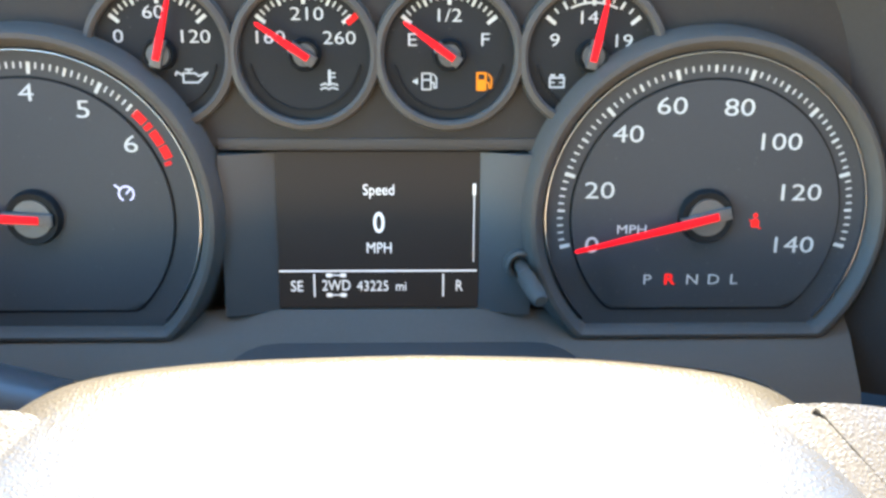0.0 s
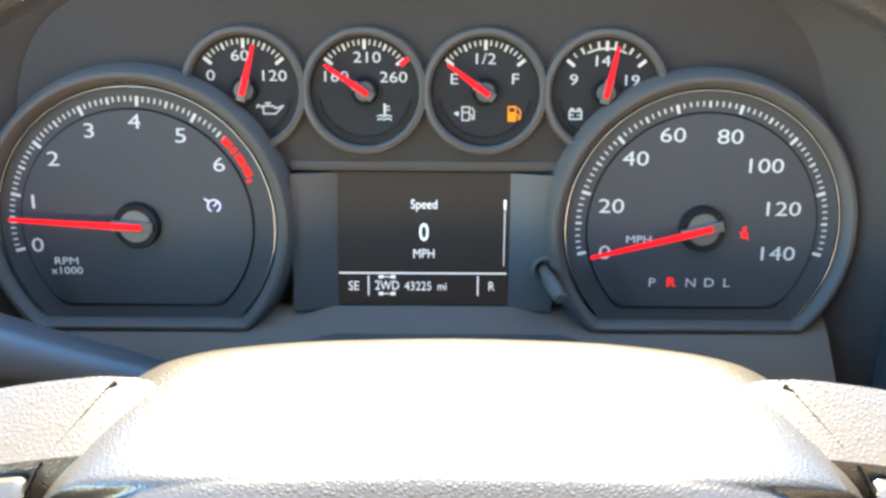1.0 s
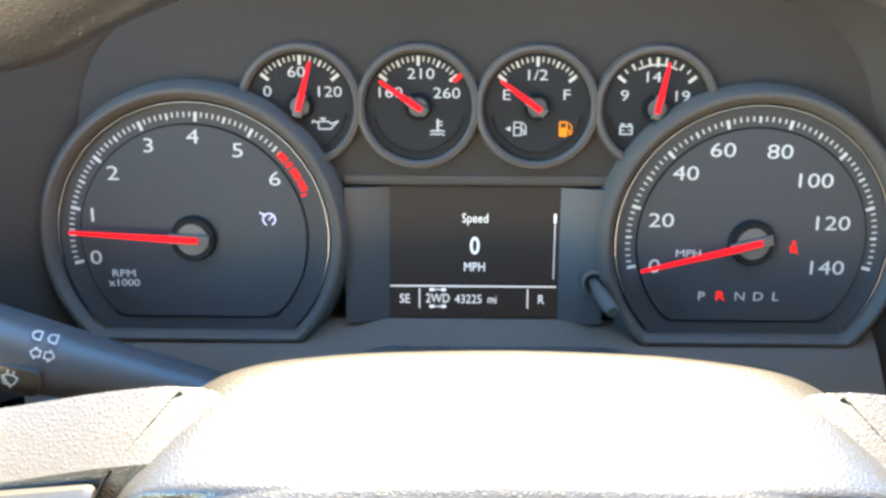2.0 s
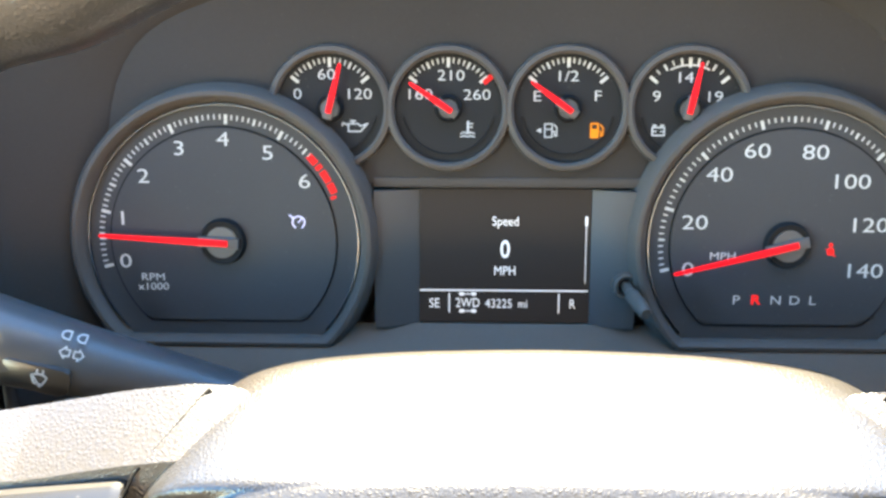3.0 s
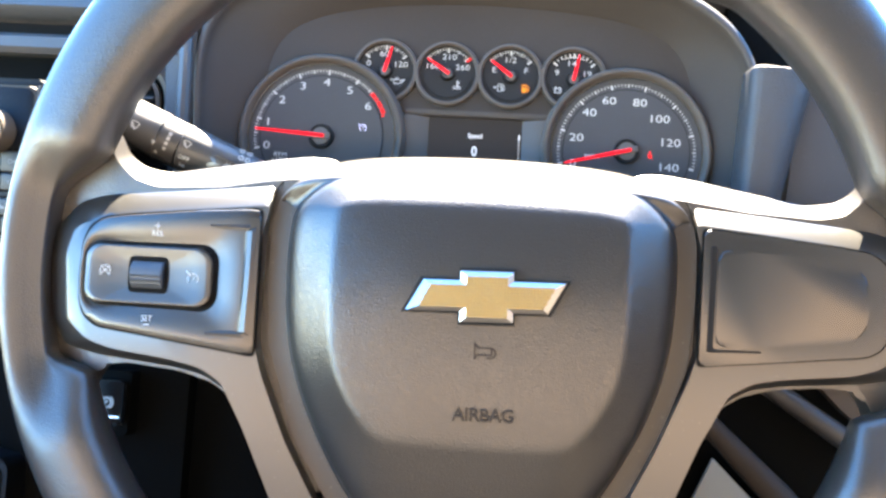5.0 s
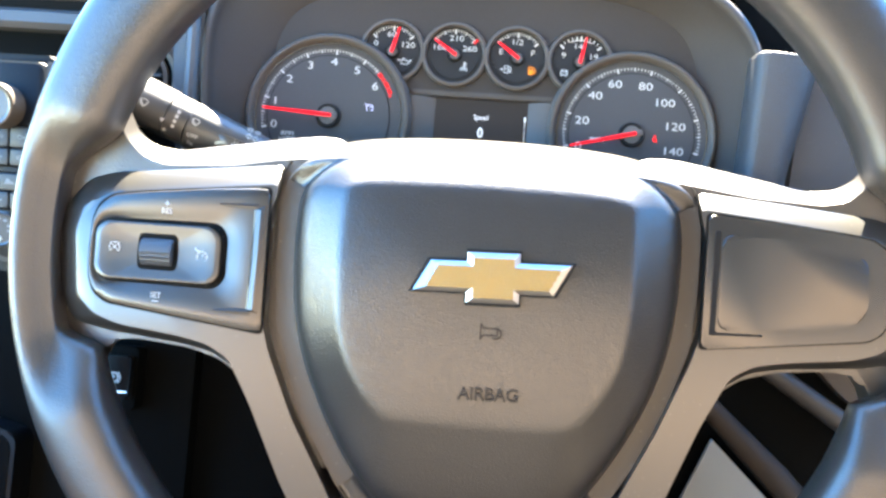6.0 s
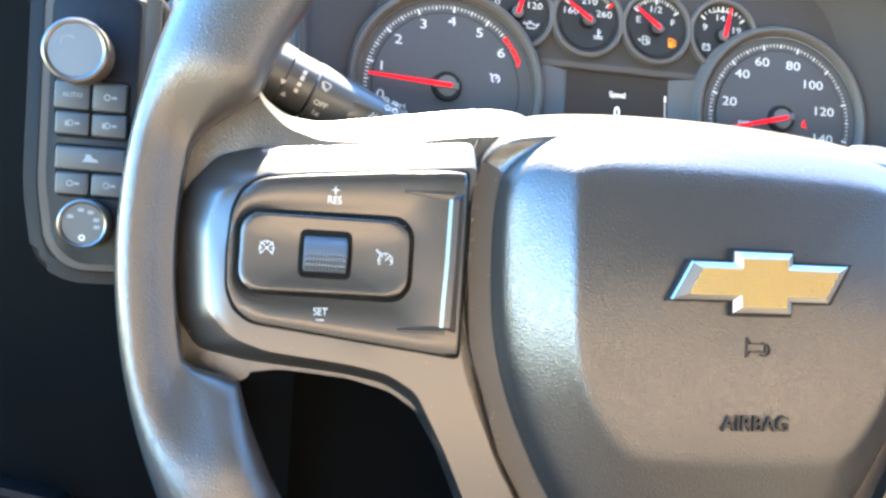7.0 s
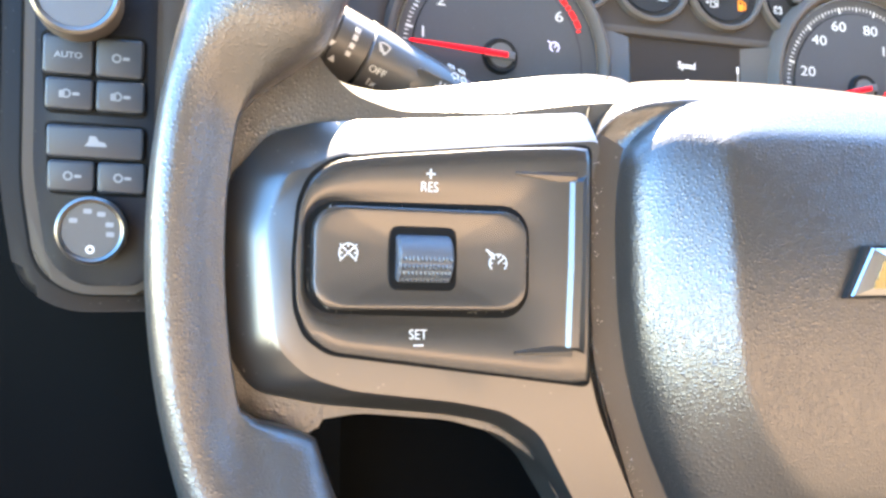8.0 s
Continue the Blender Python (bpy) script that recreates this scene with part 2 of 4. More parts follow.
def lettering(body, height, cx, cy, z, wide=1.0, bold=0.0, depth=0.08, turn=0.0):
    """Words in the built-in font, of that height of capitals, centred."""
    cu = bpy.data.curves.new("lettering", "FONT")
    cu.body, cu.size, cu.extrude, cu.offset = body, height / 0.70, depth, bold
    cu.resolution_u = 3
    ob = new("lettering", cu)
    bpy.context.view_layer.update()
    me = bpy.data.meshes.new_from_object(ob.evaluated_get(bpy.context.evaluated_depsgraph_get()))
    bpy.data.objects.remove(ob)
    bm = bmesh.new()
    bm.from_mesh(me)
    bpy.data.meshes.remove(me)
    bpy.data.curves.remove(cu)
    xs, ys = [v.co.x for v in bm.verts], [v.co.y for v in bm.verts]
    mx = (min(xs) + max(xs)) / 2
    my = height / 2 if body.upper() == body or any(c in body for c in "pgyq") else (min(ys) + max(ys)) / 2
    bm.transform(pose(cx, cy, z, 0, 0, turn) @ Matrix.Diagonal((wide, 1, 1, 1)) @ Matrix.Translation((-mx, -my, 0)))
    return bm


def flip(outline, axis=-4.0):
    return [(2 * axis - x, y) for x, y in outline]


def loft(contours, close_ends=True, ring=True):
    """A skin over contours of equally many 3D points."""
    bm = bmesh.new()
    rows = [[bm.verts.new(p) for p in c] for c in contours]
    k = len(contours[0])
    for a, b in zip(rows, rows[1:]):
        for i in range(k if ring else k - 1):
            bm.faces.new((a[i], a[(i + 1) % k], b[(i + 1) % k], b[i]))
    if close_ends:
        bm.faces.new(rows[0][::-1])
        bm.faces.new(rows[-1])
    return bm

# ---- unseen cabin shell, added to shape bounce, sky light and reflections ----
def box(name, lo, hi, mat, label, category, kind="structure"):
    bm = prism([(lo[0], lo[1]), (hi[0], lo[1]), (hi[0], hi[1]), (lo[0], hi[1])], lo[2], hi[2])
    ob = part(name, bm, mat, None, unit=1.0)
    return tagged(ob, label, category, "", kind)


box("floor", (-0.46, -1.05, 0.10), (1.06, 0.90, 0.14), CARPET, "dark carpeted cabin floor under the dashboard", "floor")
box("wall_rear", (-0.46, -1.05, 0.14), (1.06, -1.00, 1.42), REAR_DARK, "unseen dark brown wall added behind for dark reflections", "wall")
box("reflector_low", (-0.42, -1.00, 0.14), (1.00, -0.36, 0.50), SEAT_CLOTH, "unseen dark brown block added low behind the wheel", "wall")
# added blocks, dark below and tan above, so reflections on the wheel darken downwards
box("reflector_dark", (-0.42, -1.00, 0.50), (1.00, -0.735, 0.73), SEAT_CLOTH, "unseen dark brown block added behind to darken low reflections", "wall")
box("reflector_tan", (-0.42, -1.00, 0.73), (1.00, -0.74, 1.02), REAR_CLOTH, "unseen tan block added behind for warm bounce and reflections", "wall")
box("wall_front", (-0.46, 0.84, 0.14), (1.06, 0.90, 0.86), GAP_BLACK, "dark wall of the cabin behind the dashboard", "wall")
# left sill low to let blue sky in, right sill high to block it
for side, x0, x1, sill_z in (("wall_left", -0.46, -0.42, 0.68), ("wall_right", 1.02, 1.06, 1.12)):
    bm = prism([(x0, -1.0), (x1, -1.0), (x1, 0.84), (x0, 0.84)], 0.14, sill_z)
    prism([(x0, -1.0), (x1, -1.0), (x1, -0.82), (x0, -0.82)], sill_z, 1.42, bm=bm)
    prism([(x0, -0.82), (x1, -0.82), (x1, -0.28), (x0, -0.28)], 1.37, 1.42, bm=bm)
    tagged(part(side, bm, CABIN_TRIM, None, unit=1.0), "unseen brown cabin side added, its opening sized for sky light", "wall", "", "structure")
# added roof, its front edge set to limit sun on the blocks behind
box("ceiling", (-0.46, -1.05, 1.42), (1.06, -0.28, 1.46), ROOF_CLOTH, "unseen light grey roof added to cut off sun and sky", "ceiling")


# ---- dashboard ----
def bar(profile, u0, u1, bm=None):
    """A profile of (v, w) pairs pulled sideways from u0 to u1."""
    bm = bm or bmesh.new()
    a = [bm.verts.new((u0, v, w)) for v, w in profile]
    b = [bm.verts.new((u1, v, w)) for v, w in profile]
    k = len(profile)
    bm.faces.new(a[::-1])
    bm.faces.new(b)
    for i in range(k):
        bm.faces.new((a[i], a[(i + 1) % k], b[(i + 1) % k], b[i]))
    return bm


def dashboard():
    t = thing("dashboard", CLUSTER, "charcoal moulded plastic dashboard with grained soft top", "dashboard")
    pad = [(47, 8), (49, 16), (53, 20), (62, 18), (74, 8), (84, -24), (96, -120), (110, -480), (60, -480), (47, -10)]
    part("top_pad", bar(pad, -418, -150), DASH_SKIN, t, "pebble-grained dark dash top, lit by the sun")
    # added filler slab: hides the dash top beyond and stands in for a dark recess
    part("hood_filler", prism(soften([(150, 20), (184, 20), (184, 70), (160, 84), (140, 84)], 6), -14, -2, 3), KNEE_BLACK, t, "black filler slab added beside the hood as a dark recess")
    part("top_pad", bar([(v - 6, w - 24) for v, w in pad], 186, 1010), DASH_SKIN, t, "pebble-grained dark dash top")
    back = [(86, 8), (93, -20), (101, -120), (112, -480), (60, -480), (76, -10), (80, 4)]
    part("top_pad", bar(back, -150, 152), DASH_SKIN, t, "pebble-grained dark dash top over the gauges")
    part("slot", bar([(38, 4), (38, 8), (46, 8), (46, 4)], -418, -160), GAP_BLACK, t, "black shadow gap under the dash top")
    part("side_strip", bar([(26, -4), (26, 16), (29, 19), (35, 19), (38, 15), (38, -4)], -418, -166), DASH_PLASTIC, t, "smooth dark trim strip")
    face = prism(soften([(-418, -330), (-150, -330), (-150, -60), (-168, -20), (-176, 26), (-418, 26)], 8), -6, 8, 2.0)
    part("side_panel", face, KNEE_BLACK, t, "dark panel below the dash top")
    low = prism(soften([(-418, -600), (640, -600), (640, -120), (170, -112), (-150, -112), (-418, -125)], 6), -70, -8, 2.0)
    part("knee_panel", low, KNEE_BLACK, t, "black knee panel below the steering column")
    # a low access lid beside the driver's knee
    lid = soften([(-330, -188), (-262, -196), (-241, -201), (-238, -206), (-238, -290), (-330, -290)], 6)
    part("access_lid_rim", prism(lid, -40, 30, 1.4, 3), PANEL_BLACK, t, "dark grey rim of a low access lid")
    part("access_lid", prism([(x - 2.6, y - 2.6) for x, y in lid], 28, 30.6, 0.8, 2), KNEE_BLACK, t, "black low access lid")
    # corner piece beside the hood, with its raised edge
    corner = prism(soften([(-176, 24), (-172, 44), (-168, 50), (-159, 48), (-159, 10), (-157, -70), (-166, -60), (-172, -20)], 4), -6, 18, 3)
    part("corner_trim", corner, DASH_PLASTIC, t)
    edge = tube([(-168, 50, 16), (-164, 44, 22), (-162, 20, 25), (-161, -20, 25), (-158, -70, 24)], [3, 3.6, 3.8, 3.8, 3.4], 10)
    part("corner_edge", edge, DASH_PLASTIC, t)
    # bolster and panel towards the middle of the cabin
    bolster = loft([[(145 - k, v, 30), (146 - k, v, 38), (149 - k, v, 42), (156 - k + 0.6 * b, v - 1, 42), (160 - k + b, v - 2, 39), (166 - k + b, v - 6, 26), (167 - k + b, v - 6, 6), (145 - k, v, 6)]
                    for v, k, b in ((32, -1, 16), (30, 0, 16), (27, 0, 15.5), (0, 2, 11), (-40, 5, 4), (-90, 9, 0))])
    smooth(part("bolster", bolster, DASH_SKIN, t, "grained upright bolster beside the gauges"), 2)
    part("centre_panel", prism(soften([(163, -110), (420, -110), (420, 40), (178, 40)], 6), -6, 22, 3), DASH_PLASTIC, t, "smooth dark centre panel")
    # under the column, towards the middle of the cabin
    part("column_beam", tube([(140, -118, 2), (168, -136, 2), (206, -160, 2), (280, -208, 0)], [5, 5.5, 6, 6], 14), DASH_PLASTIC, t, "dark grey diagonal bracket")
    part("bracket", tube([(118, -140, 2), (140, -162, 3), (176, -196, 3), (210, -230, 0)], [4, 6, 8, 8], 14), HOOD_PLASTIC, t, "blurred dark brown bracket")
    part("console_side", prism(soften([(180, -118), (420, -100), (420, -230), (214, -152)], 6), -20, 0, 3), MASK_PLASTIC, t, "grey-brown console side")
    return t


dashboard()


def round_vent():
    t = thing("air_vent", CLUSTER @ Matrix.Translation((-0.198, 0.001, 0.009)), "round dark plastic air vent with ringed bezel", "air vent")
    part("bezel", lathe([(27, 0), (28, 5), (25, 8), (22, 5), (21.5, 0)], steps=64), BEZEL_PLASTIC, t)
    part("ring", lathe([(19, 0), (19.5, 6), (17.5, 7), (16, 0)], steps=64), BEZEL_PLASTIC, t)
    part("barrel", disc(16, -2, 1.5), GAP_BLACK, t)
    for i in range(4):
        y = -9 + 6 * i
        h = math.sqrt(15.5 ** 2 - y * y)
        part("louvre", prism(rounded(-h, y - 0.9, h, y + 0.9, 0.6, 2), 1.5, 4.5, 0.4, 1), DASH_PLASTIC, t)
    part("knob", disc(3.2, 4.5, 8, 0, 0, 1), BEZEL_PLASTIC, t)


round_vent()


def headlamp_switches():
    t = thing("headlamp_switch_panel", CLUSTER @ pose(-0.2308, -0.0685, 0.0686, 7.4, -2.0, -0.5) @ Matrix.Scale(0.793, 4) @ Matrix.Translation((0.2395, 0.055, 0)), "dark headlamp switch panel with two silver-ringed knobs", "switch panel")
    outer = soften([(-271, 26), (-212, 26), (-212, -112), (-248, -113), (-264, -104), (-270, -70)], 9)
    part("frame", prism(outer, -40, 5, 3.4, 4), PANEL_BLACK, t, "raised rolled frame")
    mid = soften([(-265, 22), (-217, 22), (-217, -107), (-246, -107.5), (-259, -99), (-264, -70)], 8)
    part("channel", prism(mid, 5, 5.8, 0.4, 1), GAP_BLACK, t)
    rib = soften([(-263.4, 21.4), (-217.6, 21.4), (-217.6, -106), (-245.6, -106.4), (-257.6, -98), (-262.4, -69)], 8)
    part("rib", prism(rib, 5.4, 9.4, 1.9, 4), TRIM_BROWN, t, "brown rolled inner rib")
    inner = soften([(-260, 20), (-221, 20), (-221, -103), (-244, -103.5), (-254, -95), (-259, -66)], 7)
    part("plate", prism(inner, 5.8, 9.8, 0.4, 2), PLATE_SKY_TINT, t)
    part("side_strip", prism(soften([(-219.5, 22), (-212.5, 22), (-212.5, -106), (-218, -106)], 2), 5.8, 9.5, 1.5), TRIM_BROWN, t, "brown upright trim strip")
    for name, cx, cy, r, h, ring in (("dimmer_knob", -246, -8, 14.2, 15, 2.4), ("headlamp_knob", -239.5, -84.5, 11.2, 10, 1.9)):
        knob = part(name, disc(r, 9.8, 9.8 + h, cx, cy, 1.5, 48), BEZEL_PLASTIC, t, "round black knob")
        part("rim", lathe([(r - ring, 9.8 + h - 0.5), (r - ring, 10.8 + h), (r - ring / 2, 11.4 + h), (r - 0.2, 10.8 + h), (r, 9.8 + h - 0.5)], cx, cy, steps=48), SATIN_RING, knob, "satin silver ring")
        part("cap", disc(r - ring - 0.2, 9.8 + h, 10.4 + h, cx, cy, 0.3), WHEEL_RUBBER if cy > -50 else DIAL_BLACK, knob)
        if cy > -50:
            part("symbol", stroke(arc(cx - 3, cy + 3, 3, 40, 200, 8), 0.5, 10.4 + h, 10.55 + h), PRINT_DIM, knob)
        else:
            bm = bmesh.new()
            for a, r2 in ((150, 6.3), (100, 6.4), (60, 6.3), (20, 6.2), (-10, 6.2)):
                x, y = cx + r2 * math.cos(radians(a)), cy + r2 * math.sin(radians(a))
                prism(rounded(x - 1.3, y - 0.8, x + 1.3, y + 0.8, 0.4, 2), 10.4 + h, 10.55 + h, bm=bm)
            part("symbol", bm, PRINT_DIM, knob)
            part("symbol", stroke(arc(cx, cy - 6.2, 1.1, 0, 330, 9), 0.6, 10.4 + h, 10.55 + h), PRINT_ICON, knob)
    part("well", prism(soften([(-258, -18.5), (-224, -18.5), (-223, -46), (-256, -46)], 3), 9.8, 10.0, 0.05, 1), GAP_BLACK, t)
    part("well", prism(soften([(-256, -48.5), (-223, -48.5), (-222, -73), (-254, -73)], 3), 9.8, 10.0, 0.05, 1), GAP_BLACK, t)
    keys = (("auto_button", -256.8, -33.2, -241.0, -20), ("lane_button", -240.3, -33.2, -225.0, -20), ("roof_button", -255.8, -44.8, -240.6, -34),
            ("bed_button", -239.9, -44.8, -224.2, -34), ("cargo_lamp_button", -254.9, -60.6, -224.0, -49.6), ("dim_button", -254.3, -72, -239.4, -61.4), ("bright_button", -238.7, -72, -223.2, -61.4))
    for name, x0, y0, x1, y1 in keys:
        key = part(name, prism(rounded(x0, y0, x1, y1, 1.6, 3), 10.0, 12.3, 1.0, 3), KEY_SKY_TINT, t)
        cx, cy = (x0 + x1) / 2, (y0 + y1) / 2
        if name == "auto_button":
            part("lettering", lettering("AUTO", 2.0, cx, cy, 12.4, 1.1, 0.03), PRINT_DIM, key)
        elif name == "cargo_lamp_button":
            bm = prism([(cx - 3.6, cy - 1.4), (cx + 3.6, cy - 1.4), (cx + 3.0, cy), (cx + 1, cy + 0.4), (cx, cy + 2), (cx - 2, cy + 2), (cx - 2.4, cy)], 12.3, 12.42)
            part("symbol", bm, PRINT_DIM, key)
        else:
            bm = stroke(arc(cx - 1, cy, 1.3, 0, 340, 8), 0.55, 12.3, 12.42)
            prism(rounded(cx + 0.9, cy - 0.5, cx + 3.2, cy + 0.5, 0.3, 2), 12.3, 12.42, bm=bm)
            if "bed" in name or "roof" in name:
                prism(rounded(cx - 3.2, cy - 1.4, cx - 1.4, cy + 1, 0.4, 2), 12.3, 12.42, bm=bm)
            part("symbol", bm, PRINT_DIM, key)


headlamp_switches()


def brake_switch():
    t = thing("parking_brake_switch", CLUSTER @ Matrix.Translation((-0.1890, -0.1665, 0.018)), "small black parking brake switch with white symbol", "switch")
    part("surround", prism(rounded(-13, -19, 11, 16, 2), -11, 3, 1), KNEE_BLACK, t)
    part("lever", prism(rounded(-9, -13, 9, 11, 2), 3, 8, 2), PANEL_BLACK, t)
    bm = stroke(arc(0, -1, 2.6, 0, 340, 14), 0.9, 8, 8.15)
    stroke(arc(0, -1, 3.7, -50, 50, 8), 0.7, 8, 8.15, bm=bm)
    stroke(arc(0, -1, 3.7, 130, 230, 8), 0.7, 8, 8.15, bm=bm)
    part("symbol", bm, PRINT_ICON, t)
    part("letter", lettering("P", 2.4, 0, -1, 8.1, 1.1, 0.05), PRINT_ICON, t)
    part("line", prism(rounded(-8, -9.2, 8, -8.0, 0.3, 2), 8, 8.6, 0.2, 1), CHROME, t)


brake_switch()


# ---- instrument cluster ----
def hood():
    t = thing("instrument_hood", CLUSTER, "matt black arched hood shading the gauges", "instrument hood")
    base = [(-131, -62), (-131, -25), (-130, 15), (-124, 48), (-104, 62), (-69, 71), (0, 76), (77, 71), (105, 62), (122, 50), (131, 22), (132, -25), (132, -62)]
    lip = [(-147, -62), (-149, -28), (-152.5, 8), (-153, 37), (-143.5, 58.5), (-122, 72.5), (0, 88), (94, 77.5), (113, 69.5), (135, 54), (149, 34.5), (155, -10), (159, -62)]
    reach = [18, 18, 18, 18, 17, 15, 11, 15, 17, 18, 18, 18, 18]

    def grown(c, d):
        return [(x + d * (1 if x > 0 else -1) * min(abs(x) / 90, 1), y + d * (0.9 if y > 40 else 0.4 if y > 20 else 0)) for x, y in c]

    halfway = [((a + c) / 2, (b + d) / 2) for (a, b), (c, d) in zip(base, lip)]
    inset = [(0.955 * x, 0.955 * y if y > 0 else y) for x, y in base]
    rings = [[(x, y, f * w + g) for (x, y), w in zip(c, reach)] for c, f, g in (
        (inset, 0, -0.9), (inset, 0, -0.3), (base, 0.06, 1.5), (halfway, 0.45, 0), (lip, 1, -4), (grown(lip, 1.4), 1, 0), (grown(lip, 2.4), 1, 0.9))]
    smooth(part("shell", loft(rings, False, False), HOOD_PLASTIC, t, sharp=60), 2)
    rings = [[(x, y, f * w + g) for (x, y), w in zip(c, reach)] for c, f, g in (
        (grown(lip, 1.6), 1, -3), (grown(lip, 2.4), 1, 0.9), (grown(lip, 4.4), 1, 2.0), (grown(lip, 7), 1, 0.6), (grown(lip, 9), 1, -8), (grown(lip, 9), 0, -6))]
    smooth(part("lip", loft(rings, False, False), MASK_PLASTIC, t, "rolled edge of the hood", sharp=60), 2)


hood()


def ticks(cx, cy, r0, r1, a0, a1, count, z, every=5, mid=0, skip=()):
    """Painted scale marks; the long ones stand every so many."""
    bm = bmesh.new()
    for i in range(count + 1):
        if i in skip:
            continue
        a = radians(a0 + (a1 - a0) * i / count)
        big = i % every == 0
        half = mid and not big and i % mid == 0
        w, inner = (0.44, r0) if big else (0.30, r0 + 0.5 * (r1 - r0) * 0.6) if half else (0.19, r0 + 0.45 * (r1 - r0))
        d, s = Vector((math.cos(a), math.sin(a))), Vector((-math.sin(a), math.cos(a)))
        c = Vector((cx, cy))
        prism([tuple(c + d * q + s * e) for q, e in ((inner, -w), (r1, -w * 1.15), (r1, w * 1.15), (inner, w))], z, z + 0.12, bm=bm)
    return bm


def needle(dial, cx, cy, angle, tip, tail, width, z, hub, cap):
    a = radians(angle)
    d, s = Vector((math.cos(a), math.sin(a))), Vector((-math.sin(a), math.cos(a)))
    c = Vector((cx, cy))
    part("hub", lathe([(cap + 0.1, z - 3), (cap + 0.1, z - 0.6), (hub - 0.4, z - 0.3), (hub, z - 1), (hub + 0.3, z - 3)], cx, cy, steps=40), PRINT_DARK, dial, "black hub ring")
    part("hub_cap", disc(cap, z - 3, z - 0.2, cx, cy, 0.3), HUB_GREY, dial, "grey hub cap")
    base = [c - d * (tail + 0.26 * hub) + s * width * 0.9, c - d * (tail + 0.26 * hub) - s * width * 0.9, c + d * hub * 1.02 - s * width * 0.9, c + d * hub * 1.02 + s * width * 0.9]
    part("needle_base", prism([tuple(p) for p in base], z - 0.2, z + 0.9, 0.3, 2), HUB_GREY, dial)
    shape = [c - d * tail * 0.6 + s * width * 0.52, c - d * tail * 0.6 - s * width * 0.52, c + d * hub - s * width * 0.55, c + d * tip - s * width * 0.30, c + d * (tip + 0.6), c + d * tip + s * width * 0.30, c + d * hub + s * width * 0.55]
    part("needle", prism([tuple(p) for p in shape], z + 0.9, z + 1.5, 0.25, 2), NEEDLE_RED, dial, "glowing red needle")


def clipped(cx, cy, r, floor, steps=96):
    return [(cx + r * math.cos(2 * math.pi * i / steps), cy + max(r * math.sin(2 * math.pi * i / steps), floor)) for i in range(steps)]


def big_dial(t, name, label, cx, cy):
    H = 3.0
    dial = part(name, prism(clipped(cx, cy, 44.5, -30.2), -6, H), DIAL_BLACK, t, label)
    part("bezel", lathe([(42.7, H - 0.5), (42.9, H + 1.2), (44.0, H + 3.4), (45.1, H + 4.3), (46.3, H + 4.2), (47.6, H + 2.6), (49.2, -2.5), (51.0, -6)], cx, cy, steps=128, floor=-30.0), BEZEL_PLASTIC, dial, "satin dark grey bezel")
    part("bright_line", lathe([(42.0, H + 0.1), (42.05, H + 1.3), (42.35, H + 1.3), (42.4, H + 0.1)], cx, cy, -42, 222, 128), CHROME, dial, "thin bright chrome line")
    part("inner_plate", prism(clipped(cx, cy, 35.2, -25.2), H, H + 0.7, 0.5, 2), DIAL_BLACK, dial)
    part("groove", lathe([(35.25, H + 0.05), (35.25, H + 0.12), (35.8, H + 0.12), (35.8, H + 0.05)], cx, cy, steps=96, floor=-25.7), PRINT_DARK, dial)
    return dial, H


